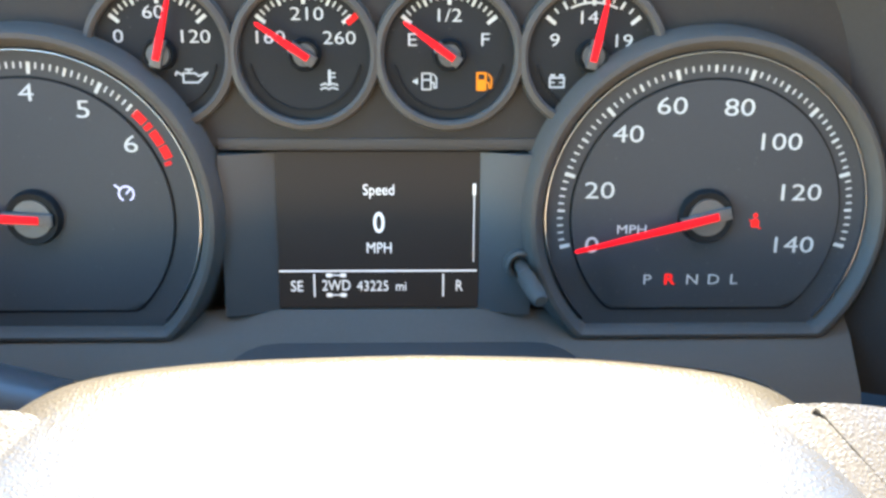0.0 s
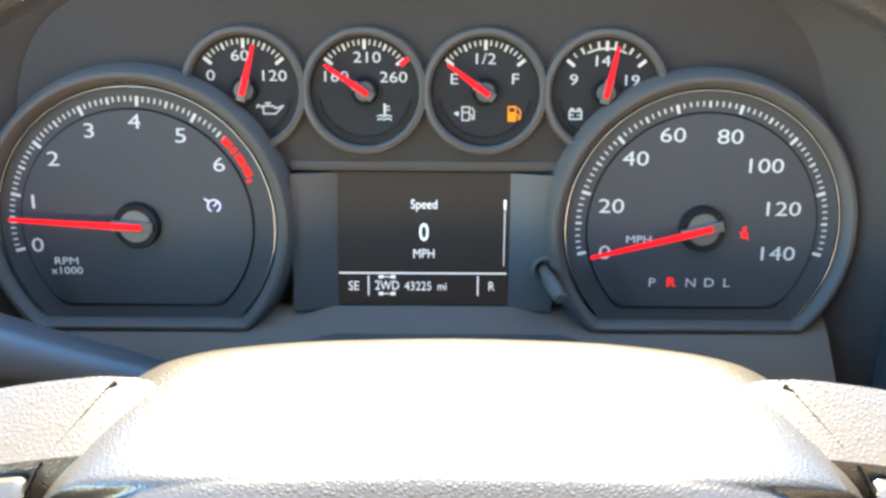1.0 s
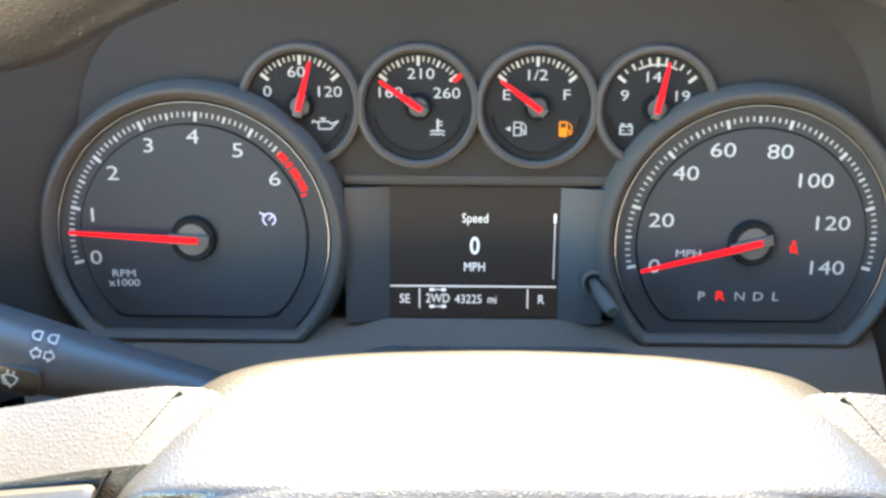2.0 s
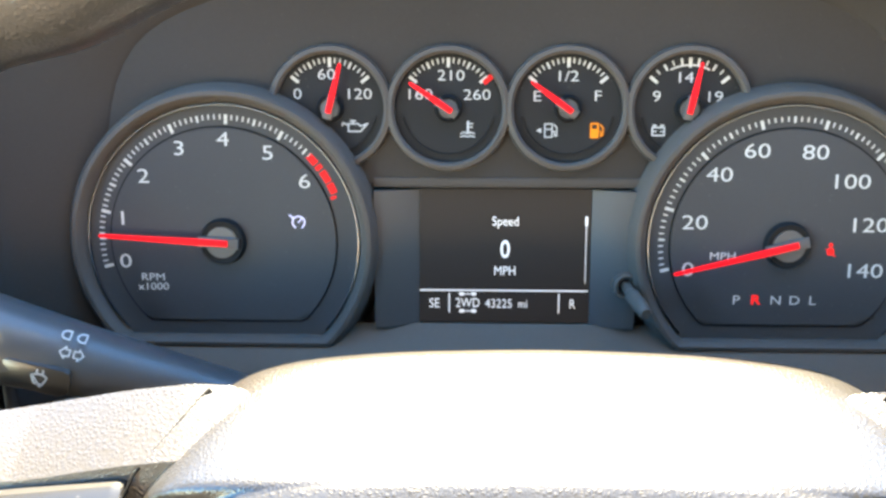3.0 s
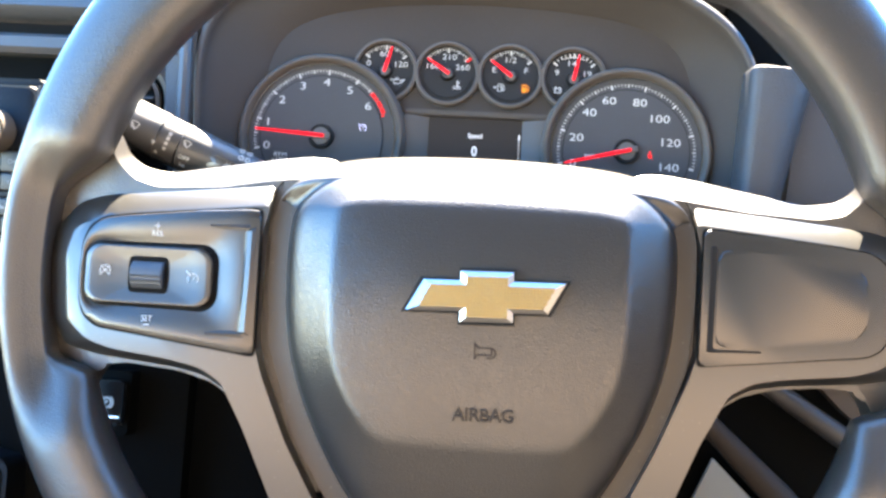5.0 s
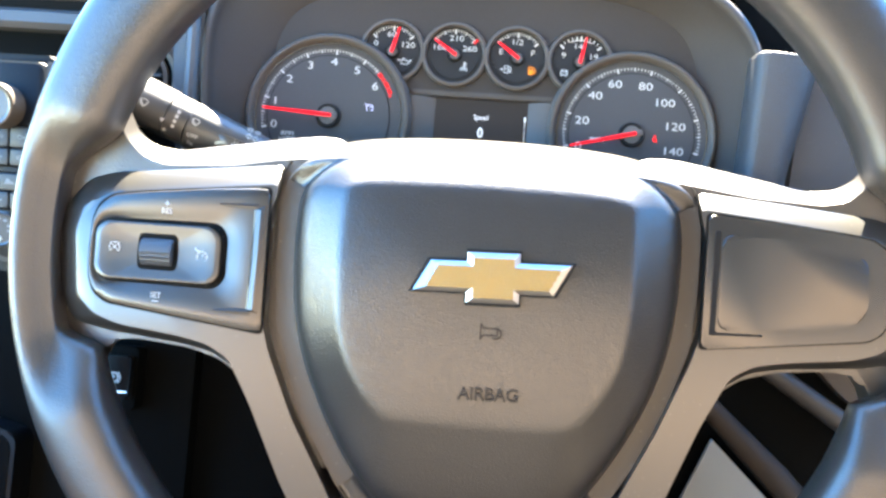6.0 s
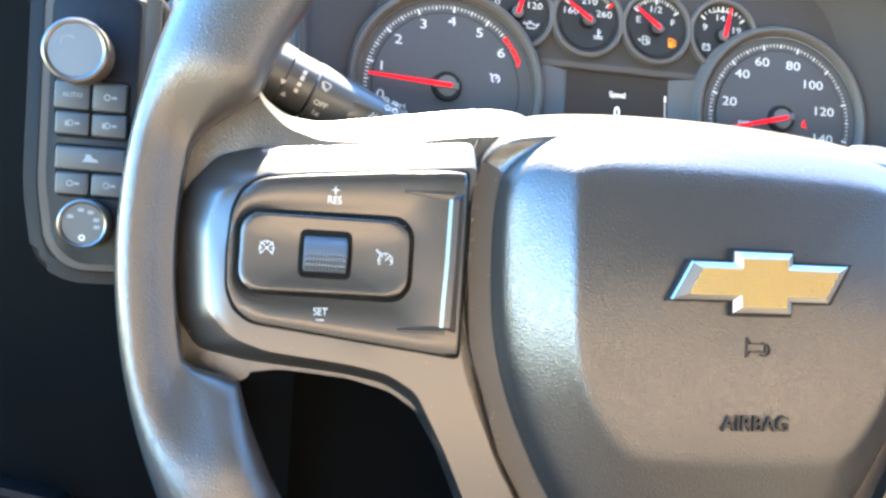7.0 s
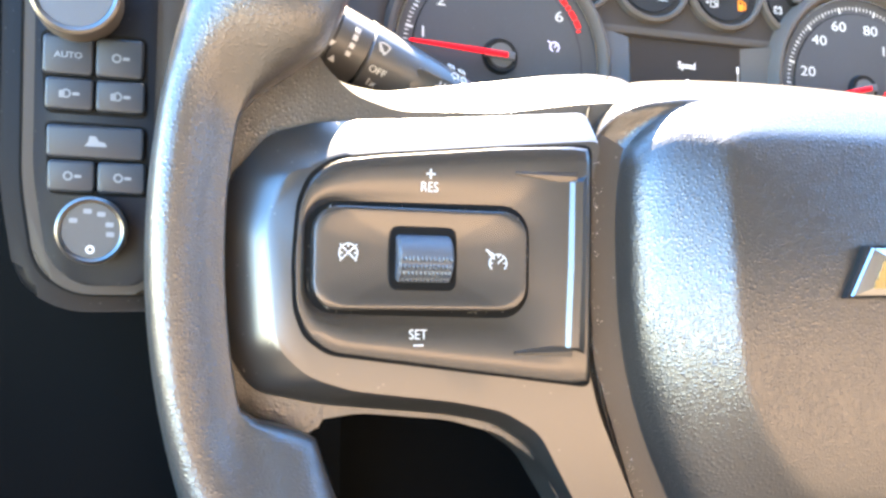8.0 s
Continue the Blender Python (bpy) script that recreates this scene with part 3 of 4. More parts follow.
def cluster():
    t = thing("instrument_cluster", CLUSTER, "dark instrument cluster with six dials and a small screen", "instrument cluster")
    part("backing", prism([(-131, -64), (132, -64), (132, 30), (110, 60), (60, 75), (-60, 75), (-110, 60), (-130, 30)], -12, -6), HOOD_PLASTIC, t)
    upper = soften([(-100, 6.5), (100, 6.5), (130, 12), (129, 24), (119, 50), (104, 62), (76, 70), (0, 75), (-69, 70), (-103, 61), (-122, 48), (-128, 20), (-128, 12)], 3)
    part("mask", prism(upper, -6, -0.5, 1.5, 3), HOOD_PLASTIC, t, "grey-brown mask round the small dials")
    part("mask_edge", bar([(4.7, -4), (5.4, -0.4), (6.8, 0.2), (8.4, 0.0), (8.4, -4)], -40, 43), MASK_PLASTIC, t)
    part("lower_ledge", bar([(-39, -6), (-38.6, -1), (-44, 6), (-56, 16), (-70, 20), (-70, -6)], -126, 128), LEDGE_BROWN, t, "sloped grey-brown ledge below the screen")
    for s in (-1, 1):                                     # cheeks beside the screen, leaning forward towards the dials
        x0, x1, x2 = 0.7 + s * 26.6, 0.7 + s * 37, 0.7 + s * 40.6
        part("side_panel", loft([[(x0, y, -6), (x0, y, -2.4), (x1, y, 2.2), (x2, y, 2.4), (x2, y, -6)] for y in (4.5, -39)]), FILLET, t, "satin cheek beside the screen")
    # the screen and what it shows
    z = -2.0
    screen = part("screen", prism([(-25.8, 4.6), (27.6, 4.6), (27.6, -38.2), (-26.2, -38.2)], -6, z), SCREEN, t, "dark information screen showing speed and mileage")
    z += 0.05
    part("heading", lettering("Speed", 2.9, 0.9, -5.4, z, 0.85, 0.0), SCREEN_TEXT, screen)
    part("speed_value", lettering("0", 5.6, 0.9, -14.3, z, 0.82, 0.08), SCREEN_TEXT, screen)
    part("unit", lettering("MPH", 2.9, 0.9, -21.3, z, 0.85, 0.0), SCREEN_TEXT, screen)
    part("line", stroke([(-25.9, -27.8), (27.0, -27.8)], 0.45, z, z + 0.1), SCREEN_TEXT, screen)
    for x in (-16.7, 18.1):
        part("line", stroke([(x, -28.8), (x, -35)], 0.4, z, z + 0.1), SCREEN_TEXT, screen)
    part("scroll_bar", stroke([(26.2, -5), (26.2, -25.2)], 0.22, z, z + 0.1), SCREEN_TEXT, screen)
    part("scroll_mark", stroke([(26.2, -4.2), (26.2, -6.6)], 0.8, z, z + 0.12), SCREEN_TEXT, screen)
    part("compass", lettering("SE", 3.0, -21.4, -32, z, 0.85, 0.0), SCREEN_TEXT, screen)
    part("drive_mode", lettering("2WD", 3.0, -10.8, -31.8, z, 0.8, 0.0), SCREEN_TEXT, screen)
    bm = bmesh.new()
    for y in (-29.0, -34.6):
        for x in (-12.7, -8.9):
            prism(rounded(x - 0.8, y - 0.55, x + 0.8, y + 0.55, 0.3, 2), z, z + 0.1, bm=bm)
        stroke([(-12.7, y), (-8.9, y)], 0.3, z, z + 0.1, bm=bm)
    part("axle_symbol", bm, SCREEN_TEXT, screen)
    part("mileage", lettering("43225", 2.9, -1.0, -32, z, 0.85, -0.02), SCREEN_TEXT, screen)
    part("mileage_unit", lettering("mi", 2.6, 6.7, -32.2, z, 0.85, 0.0), SCREEN_TEXT, screen)
    part("gear_letter", lettering("R", 3.0, 22.5, -32, z, 0.8, 0.0), SCREEN_TEXT, screen)
    # trip stem
    part("stem", tube([(38.4, -24.8, 0), (38.8, -25.4, 9), (38.9, -25.6, 10), (39.0, -25.8, 10.6), (40.6, -27.6, 18), (41.3, -28.4, 21), (41.5, -28.6, 22)], [1.8, 1.8, 1.8, 2.3, 2.3, 2.1, 1.5], 18), BEZEL_PLASTIC, t, "black push stem")
    part("stem_collar", lathe([(2.6, -1), (2.6, 4.2), (3.4, 5), (4.2, 4.4), (4.6, -1)], 38.4, -24.8, steps=32), BEZEL_PLASTIC, t)

    # revolution counter
    cx, cy = -86.9, -11.3
    dial, H = big_dial(t, "tachometer", "large black revolution counter dial", cx, cy)
    part("scale", ticks(cx, cy, 36.3, 39.2, 192.5, 44.4, 56, H, 10, 5), PRINT_WHITE, dial, "white scale marks")
    bm = bmesh.new()
    for a0, a1 in ((44.6, 39.4), (38.4, 36.2), (35.0, 29.2), (28.4, 23.4)):
        lathe([(37.0, H), (37.0, H + 0.12), (39.2, H + 0.12), (39.2, H)], cx, cy, a1, a0, 6, bm=bm)
    lathe([(36.4, H), (36.4, H + 0.12), (38.2, H + 0.12), (38.2, H)], cx, cy, 21.0, 22.4, 3, bm=bm)
    part("red_zone", bm, MARK_RED, dial, "red warning zone")
    for body, x, y in (("0", -118.1, -17.7), ("1", -118.2, -4.1), ("2", -110.9, 9.1), ("3", -99.4, 17.7), ("4", -85.7, 20.5), ("5", -72.1, 16.4), ("6", -61.0, 7.7)):
        part("numeral", lettering(body, 4.4, x, y, H + 0.75, 1.32, -0.03), PRINT_WHITE, dial)
    part("lettering", lettering("RPM", 2.3, -109.7, -22.8, H + 0.75, 1.25, 0.0), PRINT_WHITE, dial)
    part("lettering", lettering("x1000", 2.3, -109.8, -25.9, H + 0.75, 1.2, 0.0), PRINT_WHITE, dial)
    bm = stroke(arc(-63.2, -5.2, 1.9, -60, 240, 14), 0.42, H + 0.7, H + 0.85)
    stroke([(-63.2, -5.2), (-62.0, -3.9)], 0.42, H + 0.7, H + 0.85, bm=bm)
    stroke([(-66.0, -3.0), (-64.6, -4.0)], 0.42, H + 0.7, H + 0.85, bm=bm)
    part("cruise_symbol", bm, LAMP_VIOLET, dial, "lit violet-white cruise symbol")
    needle(dial, cx, cy, 176.6, 37.4, 3.6, 1.8, H + 3.4, 7.0, 4.9)

    # speedometer
    cx, cy = 86.6, -11.3
    dial, H = big_dial(t, "speedometer", "large black speedometer dial", cx, cy)
    part("scale", ticks(cx, cy, 36.2, 38.9, 192.8, -12.8, 70, H, 10, 5), PRINT_WHITE, dial, "white scale marks")
    for body, x, y in (("0", 57.0, -19.1), ("20", 58.4, -4.4), ("40", 65.0, 10.3), ("60", 75.9, 17.5), ("80", 93.2, 17.1), ("100", 104.9, 8.3), ("120", 111.4, -5.0), ("140", 110.9, -19.2)):
        part("numeral", lettering(body, 4.4, x, y, H + 0.75, 1.32, -0.03), PRINT_WHITE, dial)
    part("lettering", lettering("MPH", 2.3, 67.4, -14.9, H + 0.75, 1.25, 0.0), PRINT_WHITE, dial)
    for body, x in (("P", 72.4), ("N", 84.4), ("D", 90.2), ("L", 95.7)):
        part("gear_letter", lettering(body, 2.8, x, -28.7, H + 0.75, 1.2, -0.02), PRINT_WHITE, dial)
    part("gear_letter", lettering("R", 2.9, 78.4, -28.6, H + 0.75, 1.2, 0.08), SIGN_RED, dial, "lit red gear letter")
    bm = disc(0.62, H + 0.7, H + 0.85, 99.9, -11.2, steps=12)
    prism([(99.0, -14.4), (100.8, -14.4), (101.0, -12.8), (100.3, -12.1), (99.5, -12.1), (98.8, -12.8)], H + 0.7, H + 0.85, bm=bm)
    stroke([(98.4, -12.4), (101.4, -14.8)], 0.3, H + 0.7, H + 0.85, bm=bm)
    part("seat_belt_symbol", bm, SIGN_RED, dial, "lit red seat belt symbol")
    needle(dial, cx, cy, 194.2, 35.2, 4.2, 1.8, H + 3.4, 7.0, 4.9)

    # four small dials
    def small(name, label, cx, angle, numerals, n):
        cy, z = 29.6, -0.3
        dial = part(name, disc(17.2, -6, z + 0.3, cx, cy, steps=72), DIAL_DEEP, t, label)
        part("bezel", lathe([(16.4, z), (16.5, z + 2.2), (17.3, z + 3.0), (18.6, z + 2.6), (19.2, z + 0.6), (19.3, -5)], cx, cy, steps=96), BEZEL_PLASTIC, dial, "satin dark grey bezel")
        part("inner_ring", lathe([(13.6, z + 0.2), (13.7, z + 0.8), (14.2, z + 0.8), (14.3, z + 0.2)], cx, cy, 190, 350, 48), PRINT_DARK, dial)
        part("scale", ticks(cx, cy, 12.3, 15.2, 141, 39, n, z + 0.3, n // 2, n // 4), PRINT_WHITE, dial, "white scale marks")
        for body, x, y in numerals:
            part("numeral", lettering(body, 3.2, x, y, z + 0.35, 1.25, -0.03), PRINT_WHITE, dial)
        needle(dial, cx, cy, angle, 13.6, 2.2, 1.6, z + 3, 3.9, 2.8)
        return dial, z + 0.3

    d, z = small("oil_pressure_gauge", "small black oil pressure dial", -53.0, 75, (("0", -63.0, 34.0), ("60", -54.0, 39.9), ("120", -43.9, 34.0)), 16)
    bm = stroke([(-47.6, 22.6), (-43.9, 22.6), (-41.6, 25.0), (-43.8, 24.2), (-44.6, 24.9), (-47.6, 24.9), (-47.6, 22.6)], 0.42, z, z + 0.12)
    stroke([(-47.6, 24.4), (-49.2, 25.2), (-49.5, 24.4)], 0.42, z, z + 0.12, bm=bm)
    stroke([(-46.2, 24.9), (-46.2, 25.8)], 0.42, z, z + 0.12, bm=bm)
    stroke([(-47.0, 25.8), (-45.4, 25.8)], 0.42, z, z + 0.12, bm=bm)
    part("oil_can_symbol", bm, PRINT_ICON, d)
    d, z = small("coolant_gauge", "small black coolant temperature dial", -17.0, 146, (("160", -25.4, 33.9), ("210", -16.2, 39.6), ("260", -8.3, 33.8)), 16)
    part("red_zone", stroke([(-5.9, 37.6), (-4.2, 39.0)], 1.5, z + 0.02, z + 0.16), MARK_RED, d)
    bm = stroke([(-11.0, 22.2), (-11.0, 25.6)], 0.7, z, z + 0.12)
    for y in (24.0, 25.0):
        stroke([(-11, y), (-9.6, y)], 0.35, z, z + 0.12, bm=bm)
    for y in (22.0, 21.0):
        stroke([(-13.2, y), (-12.2, y + 0.4), (-11.2, y), (-10.2, y + 0.4), (-9.0, y)], 0.4, z, z + 0.12, bm=bm)
    part("thermometer_symbol", bm, PRINT_ICON, d)
    d, z = small("fuel_gauge", "small black fuel dial with needle at empty", 19.2, 144, (("E", 10.0, 33.4), ("1/2", 19.3, 39.4), ("F", 28.3, 33.5)), 16)

    def pump(x, y, bm=None, solid=False):
        bm = bm or bmesh.new()
        if solid:
            prism(rounded(x - 1.6, y - 2.3, x + 0.9, y + 0.5, 0.2, 2), z, z + 0.14, bm=bm)
            stroke([(x - 1.4, y + 0.4), (x - 1.4, y + 2.1), (x + 0.7, y + 2.1), (x + 0.7, y + 0.4)], 0.5, z, z + 0.14, bm=bm)
        else:
            stroke([(x - 1.4, y - 2), (x - 1.4, y + 2), (x + 0.8, y + 2), (x + 0.8, y - 2)], 0.36, z, z + 0.12, bm=bm, closed=True)
            stroke([(x - 1.4, y + 0.4), (x + 0.8, y + 0.4)], 0.36, z, z + 0.12, bm=bm)
        stroke([(x + 0.9, y - 0.2), (x + 1.6, y - 0.4), (x + 1.6, y - 1.6), (x + 2.2, y - 1.6), (x + 2.2, y + 0.9), (x + 1.4, y + 1.8)], 0.36, z, z + 0.12, bm=bm)
        return bm

    bm = pump(13.8, 23.0)
    prism([(9.8, 23.0), (11.3, 23.8), (11.3, 22.2)], z, z + 0.12, bm=bm)
    part("pump_symbol", bm, PRINT_ICON, d)
    part("low_fuel_lamp", pump(27.8, 23.0, solid=True), LAMP_AMBER, d, "glowing amber fuel pump lamp")
    d, z = small("voltmeter", "small black voltmeter dial", 55.4, 78.5, (("9", 45.8, 33.4), ("14", 54.4, 39.0), ("19", 63.4, 33.3)), 10)
    part("safe_band", stroke(arc(55.4, 29.6, 13.0, 116, 64, 12), 0.5, z, z + 0.13), PRINT_WHITE, d)
    bm = stroke([(44.9, 21.6), (44.9, 24.0), (48.5, 24.0), (48.5, 21.6)], 0.42, z, z + 0.12, closed=True)
    for x in (45.6, 47.8):
        stroke([(x - 0.4, 24.6), (x + 0.4, 24.6)], 0.5, z, z + 0.12, bm=bm)
        stroke([(x - 0.45, 22.8), (x + 0.45, 22.8)], 0.3, z, z + 0.12, bm=bm)
    part("battery_symbol", bm, PRINT_ICON, d)


cluster()


# ---- steering column, lever, wheel ----
def column():
    t = thing("steering_column", CLUSTER, "dark plastic steering column cover behind the wheel", "steering column")
    rings = []
    for w, hw, top, low in ((-6, 60, -46, -104), (20, 56, -47, -108), (42, 50, -52, -116), (54, 40, -62, -118)):
        rings.append([(8 + x, y, w) for x, y in soften([(-hw, top - 14), (-hw * 0.7, top), (hw * 0.7, top), (hw, top - 14), (hw, low + 20), (hw * 0.6, low), (-hw * 0.6, low), (-hw, low + 20)], 10)])
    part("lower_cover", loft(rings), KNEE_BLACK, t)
    rings = []
    for w, hw, top in ((-6, 62, -44), (18, 60, -46), (40, 54, -52), (50, 44, -60)):
        rings.append([(8 + x, y, w) for x, y in soften([(-hw, top - 16), (-hw * 0.7, top), (hw * 0.7, top), (hw, top - 16), (hw, top - 24), (-hw, top - 24)], 9)])
    part("upper_cover", loft(rings), MASK_PLASTIC, t, "grey-brown upper column cover")
    part("boss", tube([(8, -95, 40), (8, -95, 62), (8, -95, 66)], [24, 24, 20], 32), GAP_BLACK, t)


column()


def lever():
    t = thing("indicator_lever", CLUSTER @ Matrix.Translation((0.0, -0.002, 0.009)), "dark grey wiper and indicator lever with white symbols", "lever")
    axis = [Vector(p) for p in ((-211, -2.5, 41), (-200.5, -6, 40), (-182.5, -14.5, 37.5), (-152.5, -27, 33), (-134.5, -33, 30), (-117.5, -38.5, 27), (-98.5, -45.3, 22), (-73, -55, 15), (-46, -66, 8))]

    def along(k):
        i = min(int(k), len(axis) - 2)
        return axis[i].lerp(axis[i + 1], k - i)

    def piece(name, k0, k1, r0, r1, mat, label="", parent=None):
        n = 8
        pts = [along(k0 + (k1 - k0) * i / n) for i in range(n + 1)]
        rad = [1.16 * (r0 + (r1 - r0) * i / n) for i in range(n + 1)]
        a, b = pts[0], pts[-1]
        pts = [a + (a - pts[1]).normalized() * 0.0, *pts[0:1], *pts[1:]]
        rad = [rad[0] - 0.8, rad[0], *rad[1:]]
        pts[0] = pts[1] + (pts[1] - pts[2]).normalized() * 0.7
        return part(name, tube([tuple(p) for p in pts], rad, 32, 0.86), mat, parent or t, label)

    piece("end_knob", 0.2, 1.75, 10.5, 12.6, LEVER_GREY, "twist end knob")
    piece("wiper_ring", 1.8, 2.62, 12.8, 12.9, LEVER_GREY, "ribbed wiper ring")
    piece("mark_ring", 2.64, 2.98, 12.5, 12.5, LEVER_GREY)
    piece("body", 3.0, 5.2, 12.9, 9.6, LEVER_GREY)
    piece("neck", 5.15, 8.0, 9.6, 6.0, LEVER_GREY)

    def on(k, ang, lift=0.0):
        """A pose on the lever's skin: k along it, ang degrees up from the side that faces back."""
        p, q = along(k), along(min(k + 0.05, 6.9))
        x = (q - p).normalized()
        side = x.cross(Vector((0, 0, 1))).normalized()
        up = side.cross(x)
        ang = ang - 26
        n = (math.cos(radians(ang)) * up - math.sin(radians(ang)) * side).normalized()
        r = 12.9 if k < 3 else 12.9 - (k - 3) * 1.5
        y = n.cross(x)
        m = Matrix((x, y, n)).transposed().to_4x4()
        m.translation = p + n * (1.16 * r + lift)
        return m

    def mark(name, bm, k, ang, mat=PRINT_ICON, lift=-0.25):
        bm.transform(on(k, ang, lift))
        part(name, bm, mat, t)

    def wiper(s=1.0):
        bm = stroke(arc(0, -1.6 * s, 3.4 * s, 50, 130, 6), 0.45, 0, 0.4)
        stroke([(-2.2 * s, 1.0 * s), (-1.2 * s, -1.6 * s), (1.2 * s, -1.6 * s), (2.2 * s, 1.0 * s)], 0.45, 0, 0.4, bm=bm)
        stroke([(-1.6 * s, 0.6 * s), (0.6 * s, -2.4 * s)], 0.5, 0, 0.4, bm=bm)
        return bm

    mark("wiper_symbol", wiper(1.0), 2.25, 22)
    mark("mist_symbol", wiper(0.9), 3.18, 32)
    mark("lettering", lettering("OFF", 2.2, 0, 0, 0, 1.1, 0.03, 0.25), 3.22, 2)
    mark("lettering", lettering("1x", 2.2, 0, 0, 0, 1.1, 0.03, 0.25), 3.22, -16)
    for ang, h in ((36, 1.3), (26, 1.4), (15, 1.2), (4, 1.1)):
        mark("scale_mark", prism(rounded(-0.8, -h / 1.4, 0.8, h / 1.4, 0.2, 2), 0, 0.4), 2.81, ang, lift=-0.45)
    mark("arrow_mark", prism([(-1.2, 1.0), (1.2, 1.0), (0, -1.2)], 0, 0.4), 2.62, 6)
    mark("arrow_mark", prism([(-1.1, -0.9), (1.1, -0.9), (0, 1.1)], 0, 0.4), 2.70, -10)
    bm = prism(rounded(-10, -4.2, 8.5, 4.2, 2), -1, 0.9, 0.6, 2)
    bm.transform(on(4.38, 14, -0.3))
    button = part("wash_button", bm, SPOKE_PLASTIC, t, "rounded washer button")
    bm = wiper(0.95)
    stroke([(-0.8, 1.8), (-0.8, 3.0)], 0.45, 0, 0.4, bm=bm)
    stroke([(0.8, 1.8), (0.8, 3.0)], 0.45, 0, 0.4, bm=bm)
    bm.transform(on(4.4, 14, 0.5))
    part("wash_symbol", bm, PRINT_ICON, button)
    bm = bmesh.new()
    for sx in (-1, 1):
        stroke([(sx * 0.6, 0.9), (sx * 1.8, 0.9), (sx * 1.8, 1.6), (sx * 3.2, 0), (sx * 1.8, -1.6), (sx * 1.8, -0.9), (sx * 0.6, -0.9)], 0.36, 0, 0.35, bm=bm, closed=True)
    mark("indicator_symbol", bm, 4.75, 54)
    bm = stroke(arc(-2.2, 0, 1.3, 90, 270, 6), 0.4, 0, 0.35)
    stroke(arc(2.0, 0, 1.3, 90, 270, 6), 0.4, 0, 0.35, bm=bm)
    stroke([(-2.2, 1.3), (-1.2, 1.3), (-1.2, -1.3), (-2.2, -1.3)], 0.4, 0, 0.35, bm=bm)
    stroke([(2.0, 1.3), (3.0, 1.3), (3.0, -1.3), (2.0, -1.3)], 0.4, 0, 0.35, bm=bm)
    mark("beam_symbol", bm, 4.72, 78)


lever()


def steering_wheel():
    t = thing("steering_wheel", WHEEL, "dark grey grained steering wheel with gold emblem", "steering wheel")
    CX = -4.0
    # the rim, a little thicker at the thumb rests
    bm = bmesh.new()
    N, K = 288, 32
    rows = []
    for i in range(N):
        a = 2 * math.pi * i / N
        deg = (math.degrees(a) + 90) % 360 - 90
        deg = deg if deg < 90 else 180 - deg              # both sides alike
        cut = min(max((17.5 - deg) / 9.0, 0), 1) * min(max((deg + 16.4) / 4.0, 0), 1)
        dip = min(max((17.5 - deg) / 9.0, 0), 1) * min(max((deg + 25.0) / 13.0, 0), 1)
        dip = dip * dip * (3 - 2 * dip)                   # and sinks a little
        cut = cut * cut * (3 - 2 * cut)                   # the rim narrows where a spoke bezel is let in
        upper = max(math.sin(a), 0) ** 2
        crown = min(max((deg - 49) / 9, 0), 1)
        mid, ra, rb = 205.0 - 3.6 * upper - 2.0 * crown, 18.8 + 7.6 * upper + 6.0 * crown * crown * (3 - 2 * crown), 17.5
        row = []
        for j in range(K):
            b = 2 * math.pi * j / K
            c, h = math.cos(b), math.sin(b)
            c, h = math.copysign(abs(c) ** 0.74, c), math.copysign(abs(h) ** 0.70, h)   # a flattened round
            r = mid + ra * c * (1 - 0.94 * cut if c < 0 else 1)
            lower = 1 - 0.74 * dip * min(max((0.9 - c) / 0.9, 0), 1) if h > 0 else 1
            row.append(bm.verts.new((-7 + r * math.cos(a), 4.0 + r * math.sin(a), -28 + rb * h * lower)))
        rows.append(row)
    for i in range(N):
        for j in range(K):
            bm.faces.new((rows[i][j], rows[(i + 1) % N][j], rows[(i + 1) % N][(j + 1) % K], rows[i][(j + 1) % K]))
    part("rim", bm, RIM_GRIP, t, "thick grained rim", sharp=80)

    # airbag cover, lofted from back to front
    half = (
        (-78, ((0, 71), (42, 69.5), (64, 66), (75, 62), (86, 53), (96, 38), (99, 0), (97, -28), (86, -70), (66, -105), (40, -140), (0, -150))),
        (-64, ((0, 69), (42, 67.7), (66, 65.3), (77, 62.8), (88, 56), (97, 38), (100, 0), (98, -28), (86, -70), (66, -105), (40, -140), (0, -150))),
        (-52, ((0, 65), (42, 64), (69, 62.2), (82, 59.5), (93, 51.5), (100, 36), (101.5, 0), (99.5, -29), (86, -71), (66, -106), (40, -140), (0, -150))),
        (-30, ((0, 57), (45, 56), (78, 53), (92, 48), (99, 40), (102, 30), (102.5, 0), (100, -30), (86, -72), (65, -107), (42, -135), (0, -140))),
        (-27, ((0, 55.9), (45, 54.9), (77.5, 51.9), (91, 47), (97.6, 39.6), (100.5, 29.6), (101, 0), (98.6, -30), (84.6, -72), (63.8, -106.5), (41, -134), (0, -139))),
        (-25.2, ((0, 55.2), (45, 54.2), (76, 51.0), (88, 45), (94, 38.5), (96.5, 29), (97, 0), (94.6, -31), (81, -71), (61, -105), (40, -130), (0, -134))),
        (-24.4, ((0, 54.8), (45, 53.8), (73, 50.2), (83.5, 42), (89, 35.5), (91.6, 26), (91.8, 0), (89.4, -33), (76, -67), (56, -100), (38, -120), (0, -123))),
        (-23.0, ((0, 54.2), (45, 53.2), (72.4, 49.4), (82.6, 41.4), (87.9, 35), (90.3, 25.6), (90.4, 0), (88.2, -33), (74.8, -66.3), (55, -98.6), (37.4, -118), (0, -121))),
    )
